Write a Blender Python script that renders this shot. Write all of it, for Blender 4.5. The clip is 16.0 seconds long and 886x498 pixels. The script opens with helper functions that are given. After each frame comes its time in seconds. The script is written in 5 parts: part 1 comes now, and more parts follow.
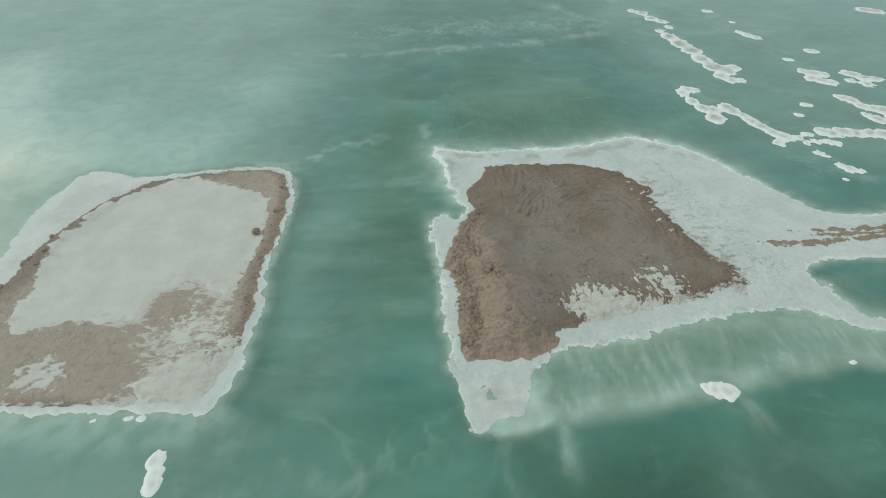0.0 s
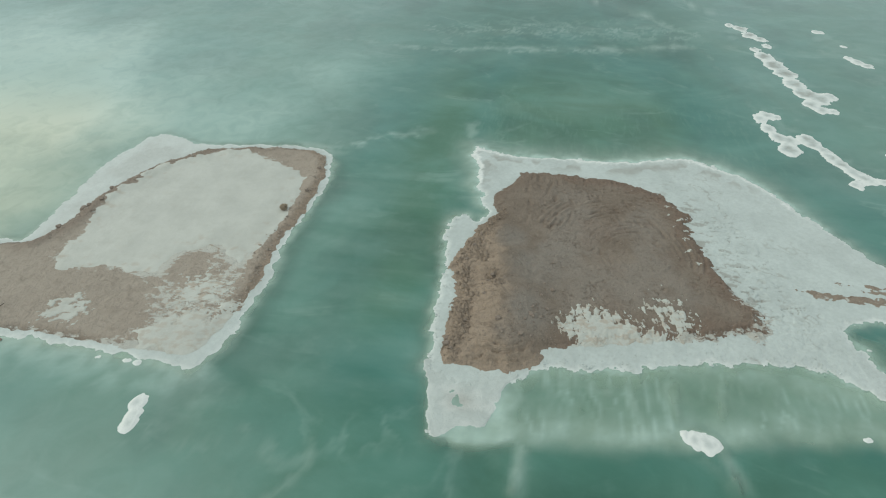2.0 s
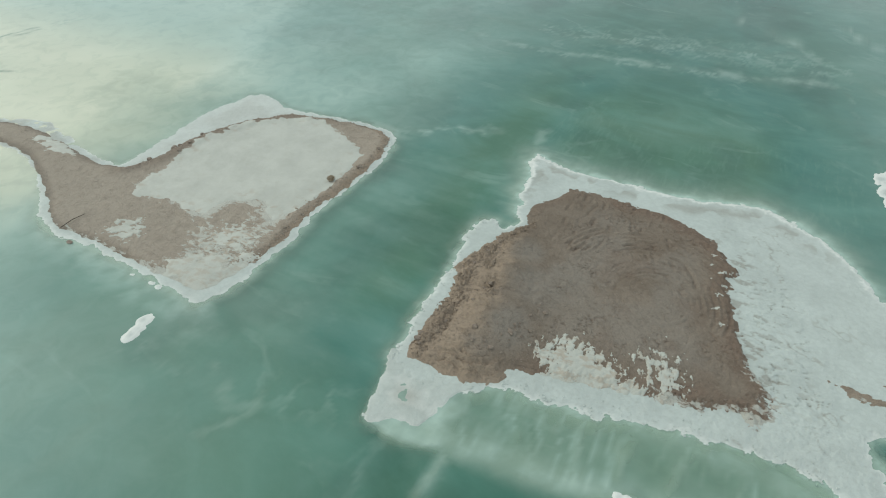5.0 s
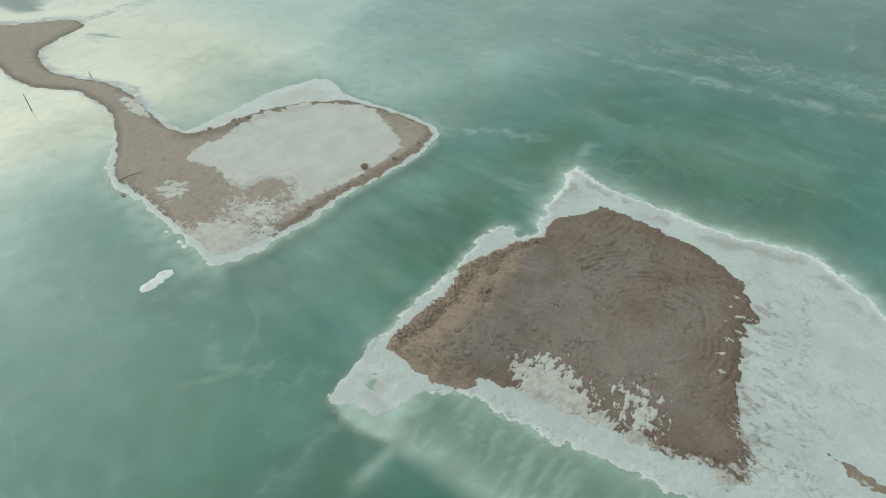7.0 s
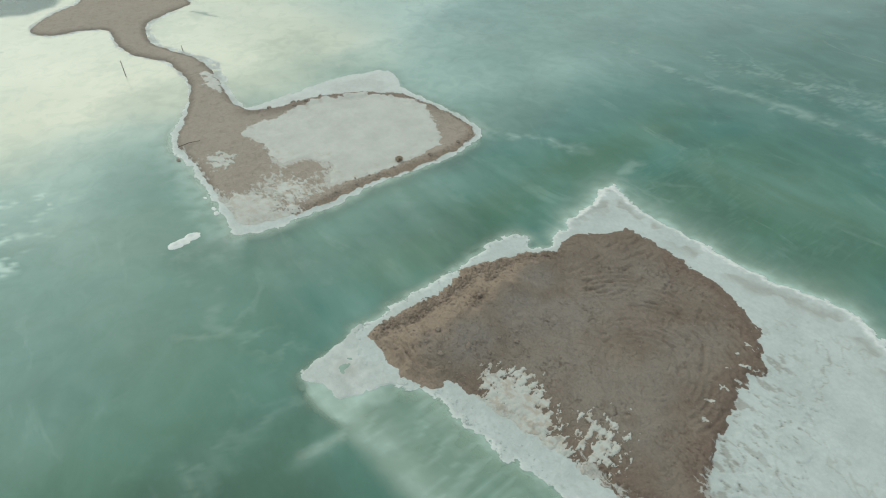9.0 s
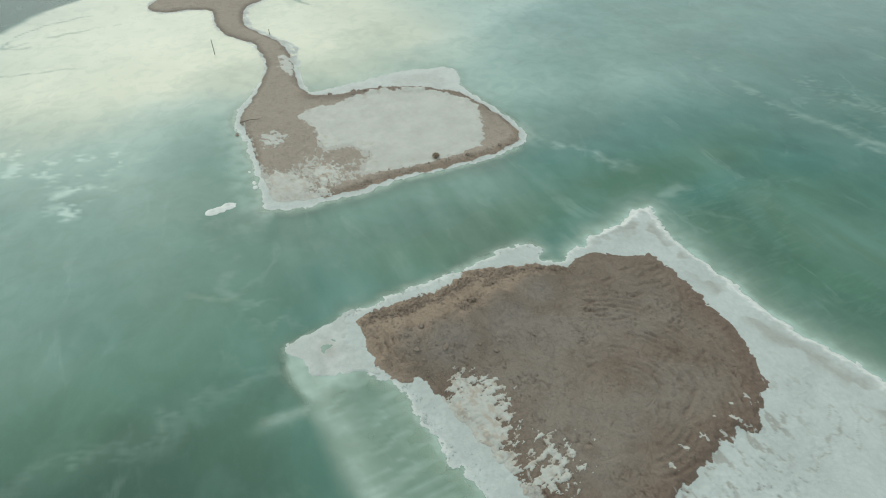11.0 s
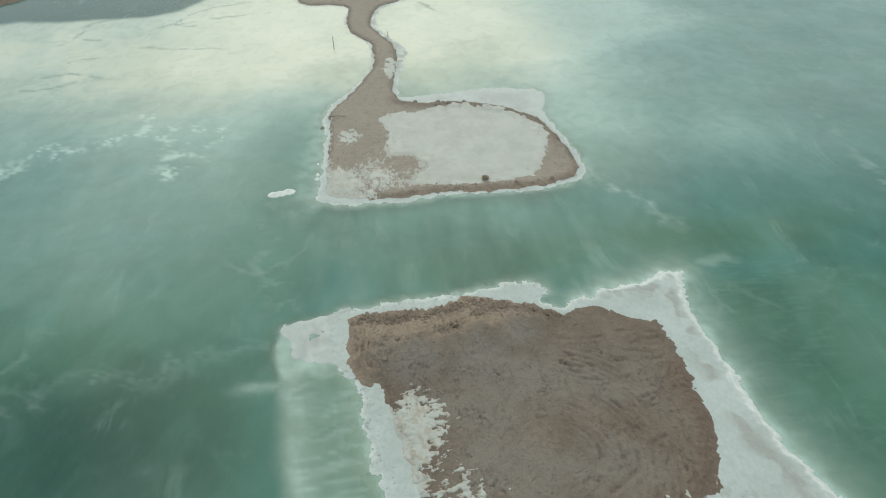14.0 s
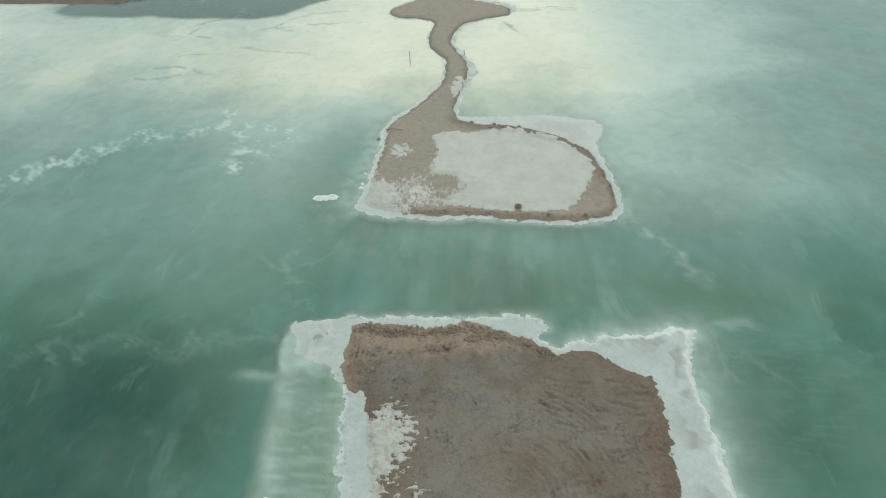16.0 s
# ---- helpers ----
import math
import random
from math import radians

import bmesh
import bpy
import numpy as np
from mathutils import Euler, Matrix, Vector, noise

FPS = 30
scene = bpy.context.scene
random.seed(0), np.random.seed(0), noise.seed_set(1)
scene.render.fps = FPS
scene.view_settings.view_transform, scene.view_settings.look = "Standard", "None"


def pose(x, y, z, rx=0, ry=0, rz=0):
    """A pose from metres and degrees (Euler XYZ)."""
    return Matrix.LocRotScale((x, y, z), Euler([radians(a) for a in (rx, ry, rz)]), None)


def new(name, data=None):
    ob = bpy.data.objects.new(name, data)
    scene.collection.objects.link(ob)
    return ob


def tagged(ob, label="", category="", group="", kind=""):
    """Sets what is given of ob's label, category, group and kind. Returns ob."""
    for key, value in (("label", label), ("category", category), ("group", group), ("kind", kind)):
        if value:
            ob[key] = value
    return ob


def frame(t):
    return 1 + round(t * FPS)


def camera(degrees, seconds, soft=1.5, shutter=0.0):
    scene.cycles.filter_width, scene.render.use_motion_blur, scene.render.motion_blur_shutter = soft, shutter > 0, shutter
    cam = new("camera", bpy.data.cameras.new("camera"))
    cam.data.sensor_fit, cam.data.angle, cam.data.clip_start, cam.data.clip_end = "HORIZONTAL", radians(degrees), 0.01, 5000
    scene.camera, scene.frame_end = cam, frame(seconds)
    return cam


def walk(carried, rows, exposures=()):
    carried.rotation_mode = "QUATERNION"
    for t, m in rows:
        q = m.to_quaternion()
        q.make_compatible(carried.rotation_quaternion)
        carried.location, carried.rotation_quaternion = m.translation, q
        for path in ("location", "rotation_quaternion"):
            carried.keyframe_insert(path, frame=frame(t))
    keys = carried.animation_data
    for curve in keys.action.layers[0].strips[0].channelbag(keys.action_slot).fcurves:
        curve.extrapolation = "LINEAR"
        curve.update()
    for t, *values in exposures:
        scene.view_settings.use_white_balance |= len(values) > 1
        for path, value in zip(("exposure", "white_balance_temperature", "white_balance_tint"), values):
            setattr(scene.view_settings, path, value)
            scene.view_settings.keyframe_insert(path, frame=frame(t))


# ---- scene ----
cam = camera(78.60, 16.0, soft=1.1)
# seconds, eye x, y, z, heading, tilt, roll
ROWS = [
    (0, -2.24, -1.50, 35.79, -2.15, -40.44, -0.89),
    (0.5, -0.40, -1.48, 35.82, 0.77, -40.49, -0.77),
    (1, 1.54, -1.36, 35.84, 3.81, -40.56, -0.64),
    (1.5, 3.40, -1.15, 35.88, 6.67, -40.64, -0.57),
    (2, 5.30, -0.83, 35.91, 9.75, -40.73, -0.46),
    (2.5, 7.15, -0.45, 36.01, 12.62, -40.83, -0.36),
    (3, 8.99, 0.05, 36.08, 15.61, -40.97, -0.22),
    (3.5, 10.79, 0.63, 36.18, 18.51, -41.10, -0.11),
    (4, 12.57, 1.29, 36.28, 21.55, -41.23, 0.02),
    (6.5, 20.85, 5.95, 36.62, 36.37, -41.69, 0.32),
    (7, 22.34, 7.12, 36.71, 39.41, -41.77, 0.41),
    (7.5, 23.78, 8.39, 36.76, 42.44, -41.83, 0.42),
    (8, 25.26, 9.70, 36.86, 45.57, -41.86, 0.40),
    (8.5, 26.64, 11.10, 36.89, 48.51, -41.88, 0.31),
    (9, 27.97, 12.68, 36.92, 51.61, -41.92, 0.27),
    (11.5, 33.31, 21.35, 37.37, 67.61, -42.11, -0.65),
    (12, 34.10, 23.30, 37.81, 70.80, -42.17, -0.77),
    (12.5, 34.82, 25.20, 38.41, 73.79, -42.22, -0.90),
    (13, 35.42, 27.18, 39.12, 76.91, -42.26, -1.01),
    (13.5, 35.83, 29.18, 39.84, 79.83, -42.30, -1.17),
    (14, 36.19, 31.24, 40.63, 83.01, -42.27, -1.29),
    (14.5, 36.42, 33.20, 41.27, 86.06, -42.16, -1.43),
    (15, 36.59, 35.21, 41.94, 89.26, -41.97, -1.53),
    (15.5, 36.72, 37.19, 42.58, 92.29, -41.74, -1.66),
    (16, 36.69, 39.26, 43.22, 95.44, -41.47, -1.75),
]
walk(cam, [(t, pose(x, y, z, 90 + tilt, 0, yaw) @ pose(0, 0, 0, 0, 0, roll)) for t, x, y, z, yaw, tilt, roll in ROWS])

# ---- world, sun, exposure ----
SUN_AZ, SUN_EL = 91.0, 46.0          # degrees left of +y, degrees above the horizon
world = bpy.data.worlds.new("hazy_sky")
scene.world = world
world.use_nodes = True
wn = world.node_tree
sky = wn.nodes.new("ShaderNodeTexSky")
sky.sky_type, sky.sun_disc = "NISHITA", False
sky.sun_elevation, sky.sun_rotation = radians(SUN_EL), radians(-SUN_AZ)
sky.air_density, sky.dust_density, sky.ozone_density = 1.0, 0.5, 0.8
veil = wn.nodes.new("ShaderNodeMix")          # an even layer of thin cloud over the sky
veil.data_type = "RGBA"
veil.inputs[0].default_value, veil.inputs[7].default_value = 0.80, (1.72, 2.06, 2.46, 1)
wn.links.new(sky.outputs[0], veil.inputs[6])
wn.links.new(veil.outputs[2], wn.nodes["Background"].inputs[0])
wn.nodes["Background"].inputs[1].default_value = 0.15
sun = new("sun", bpy.data.lights.new("sun", "SUN"))
sun.data.energy, sun.data.angle, sun.data.color = 0.43, radians(60), (0.92, 0.97, 1.0)
to_sun = Vector((-math.sin(radians(SUN_AZ)) * math.cos(radians(SUN_EL)), math.cos(radians(SUN_AZ)) * math.cos(radians(SUN_EL)), math.sin(radians(SUN_EL))))
sun.matrix_world = to_sun.to_track_quat("Z", "Y").to_matrix().to_4x4()
scene.view_settings.exposure = 1.28
scene.view_settings.use_white_balance = True
scene.view_settings.white_balance_temperature, scene.view_settings.white_balance_tint = 8150, 5

# ---- numbers: noise, outlines, grids ----


def lattice(ix, iy, seed):
    h = (ix * 374761393 + iy * 668265263 + seed * 144665) & 0xFFFFFFFF
    h = ((h ^ (h >> 13)) * 1274126177) & 0xFFFFFFFF
    return ((h ^ (h >> 16)) & 0xFFFF) / 65535.0 * 2 * math.pi


def perlin(x, y, seed=0):
    """Gradient noise, about -0.7 to 0.7."""
    ix, iy = np.floor(x).astype(np.int64), np.floor(y).astype(np.int64)
    fx, fy = x - ix, y - iy
    u, v = fx * fx * fx * (fx * (fx * 6 - 15) + 10), fy * fy * fy * (fy * (fy * 6 - 15) + 10)
    out = 0.0
    for dx in (0, 1):
        for dy in (0, 1):
            a = lattice(ix + dx, iy + dy, seed)
            out = out + (np.cos(a) * (fx - dx) + np.sin(a) * (fy - dy)) * (u if dx else 1 - u) * (v if dy else 1 - v)
    return out


def fbm(x, y, size, octaves=4, seed=0, gain=0.5):
    out, amp = 0.0, 1.0
    for k in range(octaves):
        out = out + amp * perlin(x / size * 2 ** k + 17.3 * k, y / size * 2 ** k - 9.1 * k, seed + k)
        amp *= gain
    return out


def step(a, b, x):
    t = np.clip((x - a) / (b - a), 0, 1)
    return t * t * (3 - 2 * t)


def curve(points, closed=True, n=5):
    """A smooth line through plan points."""
    p = np.array(points, float)
    if closed:
        q = np.vstack([p[-1:], p, p[:2]])
    else:
        q = np.vstack([2 * p[:1] - p[1:2], p, 2 * p[-1:] - p[-2:-1]])
    out = []
    for i in range(1, len(q) - 2):
        a, b, c, d = q[i - 1:i + 3]
        for k in range(n):
            t = k / n
            cr = 0.5 * (2 * b + (c - a) * t + (2 * a - 5 * b + 4 * c - d) * t * t + (3 * b - a - 3 * c + d) * t ** 3)
            out.append(0.6 * cr + 0.4 * (b + (c - b) * t))
    if not closed:
        out.append(p[-1])
    return np.array(out)


def distance(line, x, y, closed=True):
    """Metres to a line in plan; for a closed one, positive inside."""
    shape = x.shape
    px, py = x.ravel(), y.ravel()
    a = line
    b = np.roll(line, -1, 0) if closed else line[1:]
    a = a if closed else a[:-1]
    best, inside = np.full(px.shape, 1e9), np.zeros(px.shape, bool)
    for (ax, ay), (bx, by) in zip(a, b):
        ex, ey = bx - ax, by - ay
        t = np.clip(((px - ax) * ex + (py - ay) * ey) / (ex * ex + ey * ey + 1e-12), 0, 1)
        best = np.minimum(best, (px - ax - t * ex) ** 2 + (py - ay - t * ey) ** 2)
        if closed and ay != by:
            inside ^= ((ay > py) != (by > py)) & (px < (bx - ax) * (py - ay) / (by - ay) + ax)
    d = np.sqrt(best)
    return (np.where(inside, d, -d) if closed else d).reshape(shape)


def axis(*stretches):
    """Grid lines from stretches of (start, end, step)."""
    parts = [np.arange(a, b, s) for a, b, s in stretches]
    return np.concatenate(parts + [[stretches[-1][1]]])


def sheet(name, xs, ys, z, keep, material, attributes=None, parent=None):
    """A height field over the grid lines xs, ys as one mesh, with the cells where keep holds."""
    nx, ny = len(xs), len(ys)
    X, Y = np.meshgrid(xs, ys)
    cell = keep[:-1, :-1] | keep[1:, :-1] | keep[:-1, 1:] | keep[1:, 1:]
    j, i = np.nonzero(cell)
    quad = np.stack([j * nx + i, j * nx + i + 1, (j + 1) * nx + i + 1, (j + 1) * nx + i], 1)
    used = np.unique(quad)
    back = np.zeros(nx * ny, np.int64)
    back[used] = np.arange(len(used))
    quad = back[quad]
    me = bpy.data.meshes.new(name)
    me.vertices.add(len(used))
    me.vertices.foreach_set("co", np.stack([X.ravel()[used], Y.ravel()[used], z.ravel()[used]], 1).astype(np.float32).ravel())
    me.loops.add(quad.size)
    me.loops.foreach_set("vertex_index", quad.ravel().astype(np.int32))
    me.polygons.add(len(quad))
    me.polygons.foreach_set("loop_start", np.arange(0, quad.size, 4, dtype=np.int32))
    me.polygons.foreach_set("use_smooth", np.ones(len(quad), bool))
    me.update(calc_edges=True)
    for key, values in (attributes or {}).items():
        me.attributes.new(key, "FLOAT", "POINT").data.foreach_set("value", values.ravel()[used].astype(np.float32))
    me.materials.append(material)
    ob = new(name, me)
    ob.parent = parent
    return ob


def joined(keep, row, column):
    """The one connected area of keep that holds the given cell."""
    area = np.zeros(keep.shape, bool)
    area[row, column] = True
    size = 0
    while area.sum() > size:
        size = area.sum()
        for _ in range(25):
            grown = area.copy()
            grown[1:] |= area[:-1]
            grown[:-1] |= area[1:]
            grown[:, 1:] |= area[:, :-1]
            grown[:, :-1] |= area[:, 1:]
            area = grown & keep
    return area


# ---- materials ----


class Nodes:
    """A material's node tree, written as short expressions."""

    def __init__(self, name):
        self.m = bpy.data.materials.new(name)
        self.m.use_nodes = True
        self.t = self.m.node_tree
        self.bsdf = self.t.nodes["Principled BSDF"]
        self.at = self.t.nodes.new("ShaderNodeTexCoord").outputs["Object"]

    def put(self, socket, value):
        if isinstance(value, bpy.types.NodeSocket):
            self.t.links.new(value, socket)
        elif isinstance(value, tuple) and len(value) == 3 and socket.type == "RGBA":
            socket.default_value = (*value, 1)
        else:
            socket.default_value = value

    def set(self, **values):
        for key, value in values.items():
            self.put(self.bsdf.inputs[key.replace("_", " ").title() if key != "IOR" else "IOR"], value)

    def scaled(self, x=1.0, y=1.0, turn=0.0):
        n = self.t.nodes.new("ShaderNodeMapping")
        self.put(n.inputs[0], self.at)
        n.inputs["Rotation"].default_value, n.inputs["Scale"].default_value = (0, 0, radians(turn)), (x, y, 1)
        return n.outputs[0]

    def noise(self, size, detail=4.0, rough=0.55, at=None, warp=0.0):
        n = self.t.nodes.new("ShaderNodeTexNoise")
        self.put(n.inputs["Vector"], at or self.at)
        n.inputs["Scale"].default_value, n.inputs["Detail"].default_value = 1 / size, detail
        n.inputs["Roughness"].default_value, n.inputs["Distortion"].default_value = rough, warp
        return n.outputs[0]

    def cells(self, size, feature="DISTANCE_TO_EDGE", at=None):
        n = self.t.nodes.new("ShaderNodeTexVoronoi")
        n.feature = feature
        self.put(n.inputs["Vector"], at or self.at)
        n.inputs["Scale"].default_value = 1 / size
        return n.outputs[0]

    def attr(self, name):
        n = self.t.nodes.new("ShaderNodeAttribute")
        n.attribute_name = name
        return n.outputs["Fac"]

    def math(self, op, a, b=0.0):
        n = self.t.nodes.new("ShaderNodeMath")
        n.operation = op
        self.put(n.inputs[0], a), self.put(n.inputs[1], b)
        return n.outputs[0]

    def ramp(self, value, lo, hi, to_lo=0.0, to_hi=1.0):
        n = self.t.nodes.new("ShaderNodeMapRange")
        n.interpolation_type = "SMOOTHSTEP"
        for i, v in enumerate((value, lo, hi, to_lo, to_hi)):
            self.put(n.inputs[i], v)
        return n.outputs[0]

    def mix(self, f, a, b):
        n = self.t.nodes.new("ShaderNodeMix")
        n.data_type = "RGBA"
        self.put(n.inputs[0], f), self.put(n.inputs[6], a), self.put(n.inputs[7], b)
        return n.outputs[2]

    def bump(self, height, strength=0.5, metres=0.05):
        n = self.t.nodes.new("ShaderNodeBump")
        n.inputs["Strength"].default_value, n.inputs["Distance"].default_value = strength, metres
        self.put(n.inputs["Height"], height)
        self.put(self.bsdf.inputs["Normal"], n.outputs[0])


def soil_material():
    """Brown packed earth: 'sandy' loose tan fill, also the bank's sunlit side, 'grey' dry dust, 'pale' bleached ground,
    'salted' a thin broken salt skin; the damp channel, wet dark earth and shade painted into creases.
    """
    n = Nodes("packed_earth")
    broad, mid, fine = n.noise(5.0, 6, 0.58, None, 0.4), n.noise(0.9, 6, 0.6), n.noise(0.16, 4, 0.6)
    c = n.mix(n.ramp(broad, 0.34, 0.66), (0.188, 0.151, 0.120), (0.235, 0.194, 0.157))
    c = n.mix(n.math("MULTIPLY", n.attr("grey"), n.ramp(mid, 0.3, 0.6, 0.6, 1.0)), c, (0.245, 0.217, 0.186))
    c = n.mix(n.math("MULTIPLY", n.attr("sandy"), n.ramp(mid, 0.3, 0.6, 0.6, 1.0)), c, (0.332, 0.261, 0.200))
    c = n.mix(n.math("MULTIPLY", n.attr("pale"), n.ramp(broad, 0.3, 0.65, 0.75, 1.0)), c, (0.386, 0.337, 0.282))
    c = n.mix(n.math("MULTIPLY", n.attr("damp_shade"), 0.8), c, (0.190, 0.138, 0.108))
    c = n.mix(n.ramp(mid, 0.48, 0.72, 0.0, 0.36), c, (0.136, 0.108, 0.086))
    c = n.mix(n.ramp(fine, 0.54, 0.70, 0.0, 0.20), c, (0.331, 0.280, 0.225))
    c = n.mix(n.ramp(fine, 0.44, 0.30, 0.0, 0.26), c, (0.126, 0.099, 0.078))
    scuff = n.noise(1.0, 6, 0.58, n.scaled(1.0, 1.4, 35), 1.2)
    c = n.mix(n.ramp(scuff, 0.53, 0.70, 0.0, 0.30), c, (0.132, 0.104, 0.082))
    c = n.mix(n.math("MULTIPLY", n.attr("pale"), 0.45), c, (0.354, 0.308, 0.258))
    flake = n.math("ADD", n.noise(0.85, 8, 0.66, n.scaled(0.8, 1.5, 25), 0.5), n.math("MULTIPLY", n.attr("salted"), 0.5))
    c = n.mix(n.ramp(flake, 0.74, 0.84, 0.0, 0.88), c, (0.485, 0.49, 0.445))
    n.set(base_color=c, roughness=0.95)
    n.put(n.bsdf.inputs["Specular IOR Level"], 0.15)
    n.bump(n.math("ADD", n.math("MULTIPLY", fine, 0.3), n.math("ADD", mid, n.math("MULTIPLY", scuff, 0.8))), 1.0, 0.34)
    return n.m


def salt_material(name, tint, dirt, knob, relief):
    """White salt crust, wet and brighter along its rim ('rim'), dirtied by dust and thin where 'stain' is."""
    n = Nodes(name)
    broad, mid, fine = n.noise(4.0, 5), n.noise(0.7, 6, 0.6), n.noise(0.12, 4)
    c = n.mix(n.ramp(broad, 0.35, 0.7), tint, tuple(v * 0.88 for v in tint))
    c = n.mix(n.ramp(mid, 0.52, 0.8, 0.0, 0.16), c, dirt)
    # small shadows between crystal knobs, painted as a darker tint
    knobs = n.cells(0.45, "F1", n.scaled(1.0, 1.3, 20))
    c = n.mix(n.ramp(knobs, 0.35, 0.75, 0.0, knob), c, tuple(v * 0.72 for v in tint))
    c = n.mix(n.ramp(fine, 0.56, 0.75, 0.0, 0.22), c, (0.66, 0.68, 0.65))
    c = n.mix(n.attr("rim"), c, (0.64, 0.67, 0.64))
    c = n.mix(n.attr("stain"), c, dirt)
    n.set(base_color=c, roughness=n.ramp(mid, 0.3, 0.7, 0.45, 0.8))
    n.bump(n.math("SUBTRACT", n.math("ADD", n.math("MULTIPLY", fine, 0.4), mid), n.math("MULTIPLY", knobs, knob)), relief, 0.12)
    return n.m


def bed_material():
    n = Nodes("lake_bed_salt")
    broad, mid = n.noise(7.0, 5, 0.55, n.scaled(1, 0.5, 25)), n.noise(0.9, 5, 0.6)
    c = n.mix(n.ramp(broad, 0.3, 0.7), (0.52, 0.575, 0.535), (0.66, 0.70, 0.67))
    c = n.mix(n.ramp(mid, 0.45, 0.75, 0.0, 0.4), c, (0.43, 0.50, 0.44))
    n.set(base_color=c, roughness=0.9)
    n.bump(mid, 0.5, 0.1)
    return n.m


def water_material():
    """Milky brine: a glossy surface over a turbid green body that hides the bed with depth."""
    n = Nodes("brine")
    t = n.t
    patch = n.noise(26.0, 5, 0.55, n.scaled(1, 0.6, 20), 0.3)
    streak = n.noise(9.0, 6, 0.55, n.scaled(0.8, 1.2, 62), 0.8)
    c = n.mix(n.ramp(patch, 0.36, 0.64), (0.038, 0.160, 0.139), (0.048, 0.157, 0.121))
    c = n.mix(n.attr("green"), c, (0.056, 0.154, 0.103))
    c = n.mix(n.ramp(streak, 0.40, 0.72, 0.0, 0.34), c, (0.112, 0.280, 0.238))
    c = n.mix(n.attr("dark_brine"), c, (0.021, 0.080, 0.060))
    # smoky drifts and thin threads of fine salt hanging in the brine
    drift = n.noise(5.0, 5, 0.5, n.scaled(0.9, 1.15, 12), 0.9)
    c = n.mix(n.ramp(drift, 0.48, 0.76, 0.0, 0.10), c, (0.170, 0.330, 0.285))
    c = n.mix(n.ramp(drift, 0.46, 0.26, 0.0, 0.11), c, (0.036, 0.118, 0.094))
    bend = n.noise(13.0, 5, 0.5, n.scaled(0.7, 1.25, 30), 1.1)
    thread = n.ramp(n.math("ABSOLUTE", n.math("SUBTRACT", bend, 0.5)), 0.0, 0.035, 1.0, 0.0)
    thread = n.math("MULTIPLY", thread, n.ramp(n.noise(8.0, 4, 0.6), 0.48, 0.68, 0.0, 0.17))
    c = n.mix(thread, c, (0.30, 0.43, 0.385))
    mottle = n.noise(1.1, 6, 0.66, n.scaled(0.8, 1.6, 15))
    c = n.mix(n.ramp(mottle, 0.45, 0.75, 0.0, 0.05), c, (0.16, 0.32, 0.27))
    # sheen of small ripples, painted as lighter strokes in the body colour
    comb = n.noise(1.0, 4, 0.55, n.scaled(1.5, 0.34, -14), 0.4)
    c = n.mix(n.math("MULTIPLY", n.attr("ripple_sheen"), n.ramp(comb, 0.46, 0.70, 0.0, 0.15)), c, (0.175, 0.315, 0.250))
    fleck = n.noise(2.6, 6, 0.6, None, 0.8)
    milk = n.mix(n.attr("cream_glare"), (0.40, 0.545, 0.495), (0.68, 0.70, 0.565))
    silt_haze = n.math("MULTIPLY", n.attr("silt_haze"), n.ramp(fleck, 0.30, 0.66, 0.87, 1.09))
    c = n.mix(n.math("MINIMUM", silt_haze, 1.0), c, milk)
    ripple = n.noise(1.1, 3, 0.5, n.scaled(1.3, 0.6, 28))
    slope = t.nodes.new("ShaderNodeBump")
    slope.inputs["Strength"].default_value, slope.inputs["Distance"].default_value = 0.05, 0.05
    n.put(slope.inputs["Height"], ripple)
    body, clear, gloss = t.nodes.new("ShaderNodeBsdfDiffuse"), t.nodes.new("ShaderNodeBsdfTransparent"), t.nodes.new("ShaderNodeBsdfGlossy")
    n.put(body.inputs["Color"], c)
    clear.inputs[0].default_value = (0.82, 0.96, 0.88, 1)
    gloss.inputs["Roughness"].default_value = 0.17
    n.put(gloss.inputs["Normal"], slope.outputs[0])
    edge = t.nodes.new("ShaderNodeFresnel")
    edge.inputs["IOR"].default_value = 1.33
    under, top = t.nodes.new("ShaderNodeMixShader"), t.nodes.new("ShaderNodeMixShader")
    n.put(under.inputs[0], n.attr("murk")), n.put(top.inputs[0], edge.outputs[0])
    for a, b in ((clear, under.inputs[1]), (body, under.inputs[2]), (under, top.inputs[1]), (gloss, top.inputs[2]), (top, t.nodes["Material Output"].inputs[0])):
        t.links.new(a.outputs[0], b)
    t.nodes.remove(n.bsdf)
    return n.m


SOIL = soil_material()
SALT = salt_material("salt_crust", (0.458, 0.515, 0.490), (0.235, 0.225, 0.19), 0.2, 0.8)
PAN = salt_material("dry_salt_pan", (0.447, 0.463, 0.418), (0.36, 0.31, 0.25), 0.04, 0.4)
BED = bed_material()
BRINE = water_material()

# ---- plan ----
HEADLAND_WEST = [(-0.7, 61.1), (-0.9, 58.9), (0.1, 56.0), (0.3, 51.7), (1.3, 50.5), (1.0, 49.0), (2.2, 47.4), (1.1, 45.7), (-0.4, 46.2), (-1.6, 45.4), (-1.9, 43.4), (-1.8, 40.9), (-1.1, 37.8),
                 (-0.9, 34.8), (-1.2, 31.8), (-0.8, 29.3), (-0.6, 27.1), (-0.7, 25.3), (0.7, 24.5), (2.9, 24.2)]
HEADLAND_SOUTH = [(5.7, 25.1), (8.6, 26.8), (12.2, 27.1), (15.3, 27.6), (19.2, 28.9), (24.2, 29.7), (29.1, 30.3), (31.7, 29.5), (34.0, 28.1), (36.8, 26.8), (42.7, 24.8), (52.0, 24.0)]
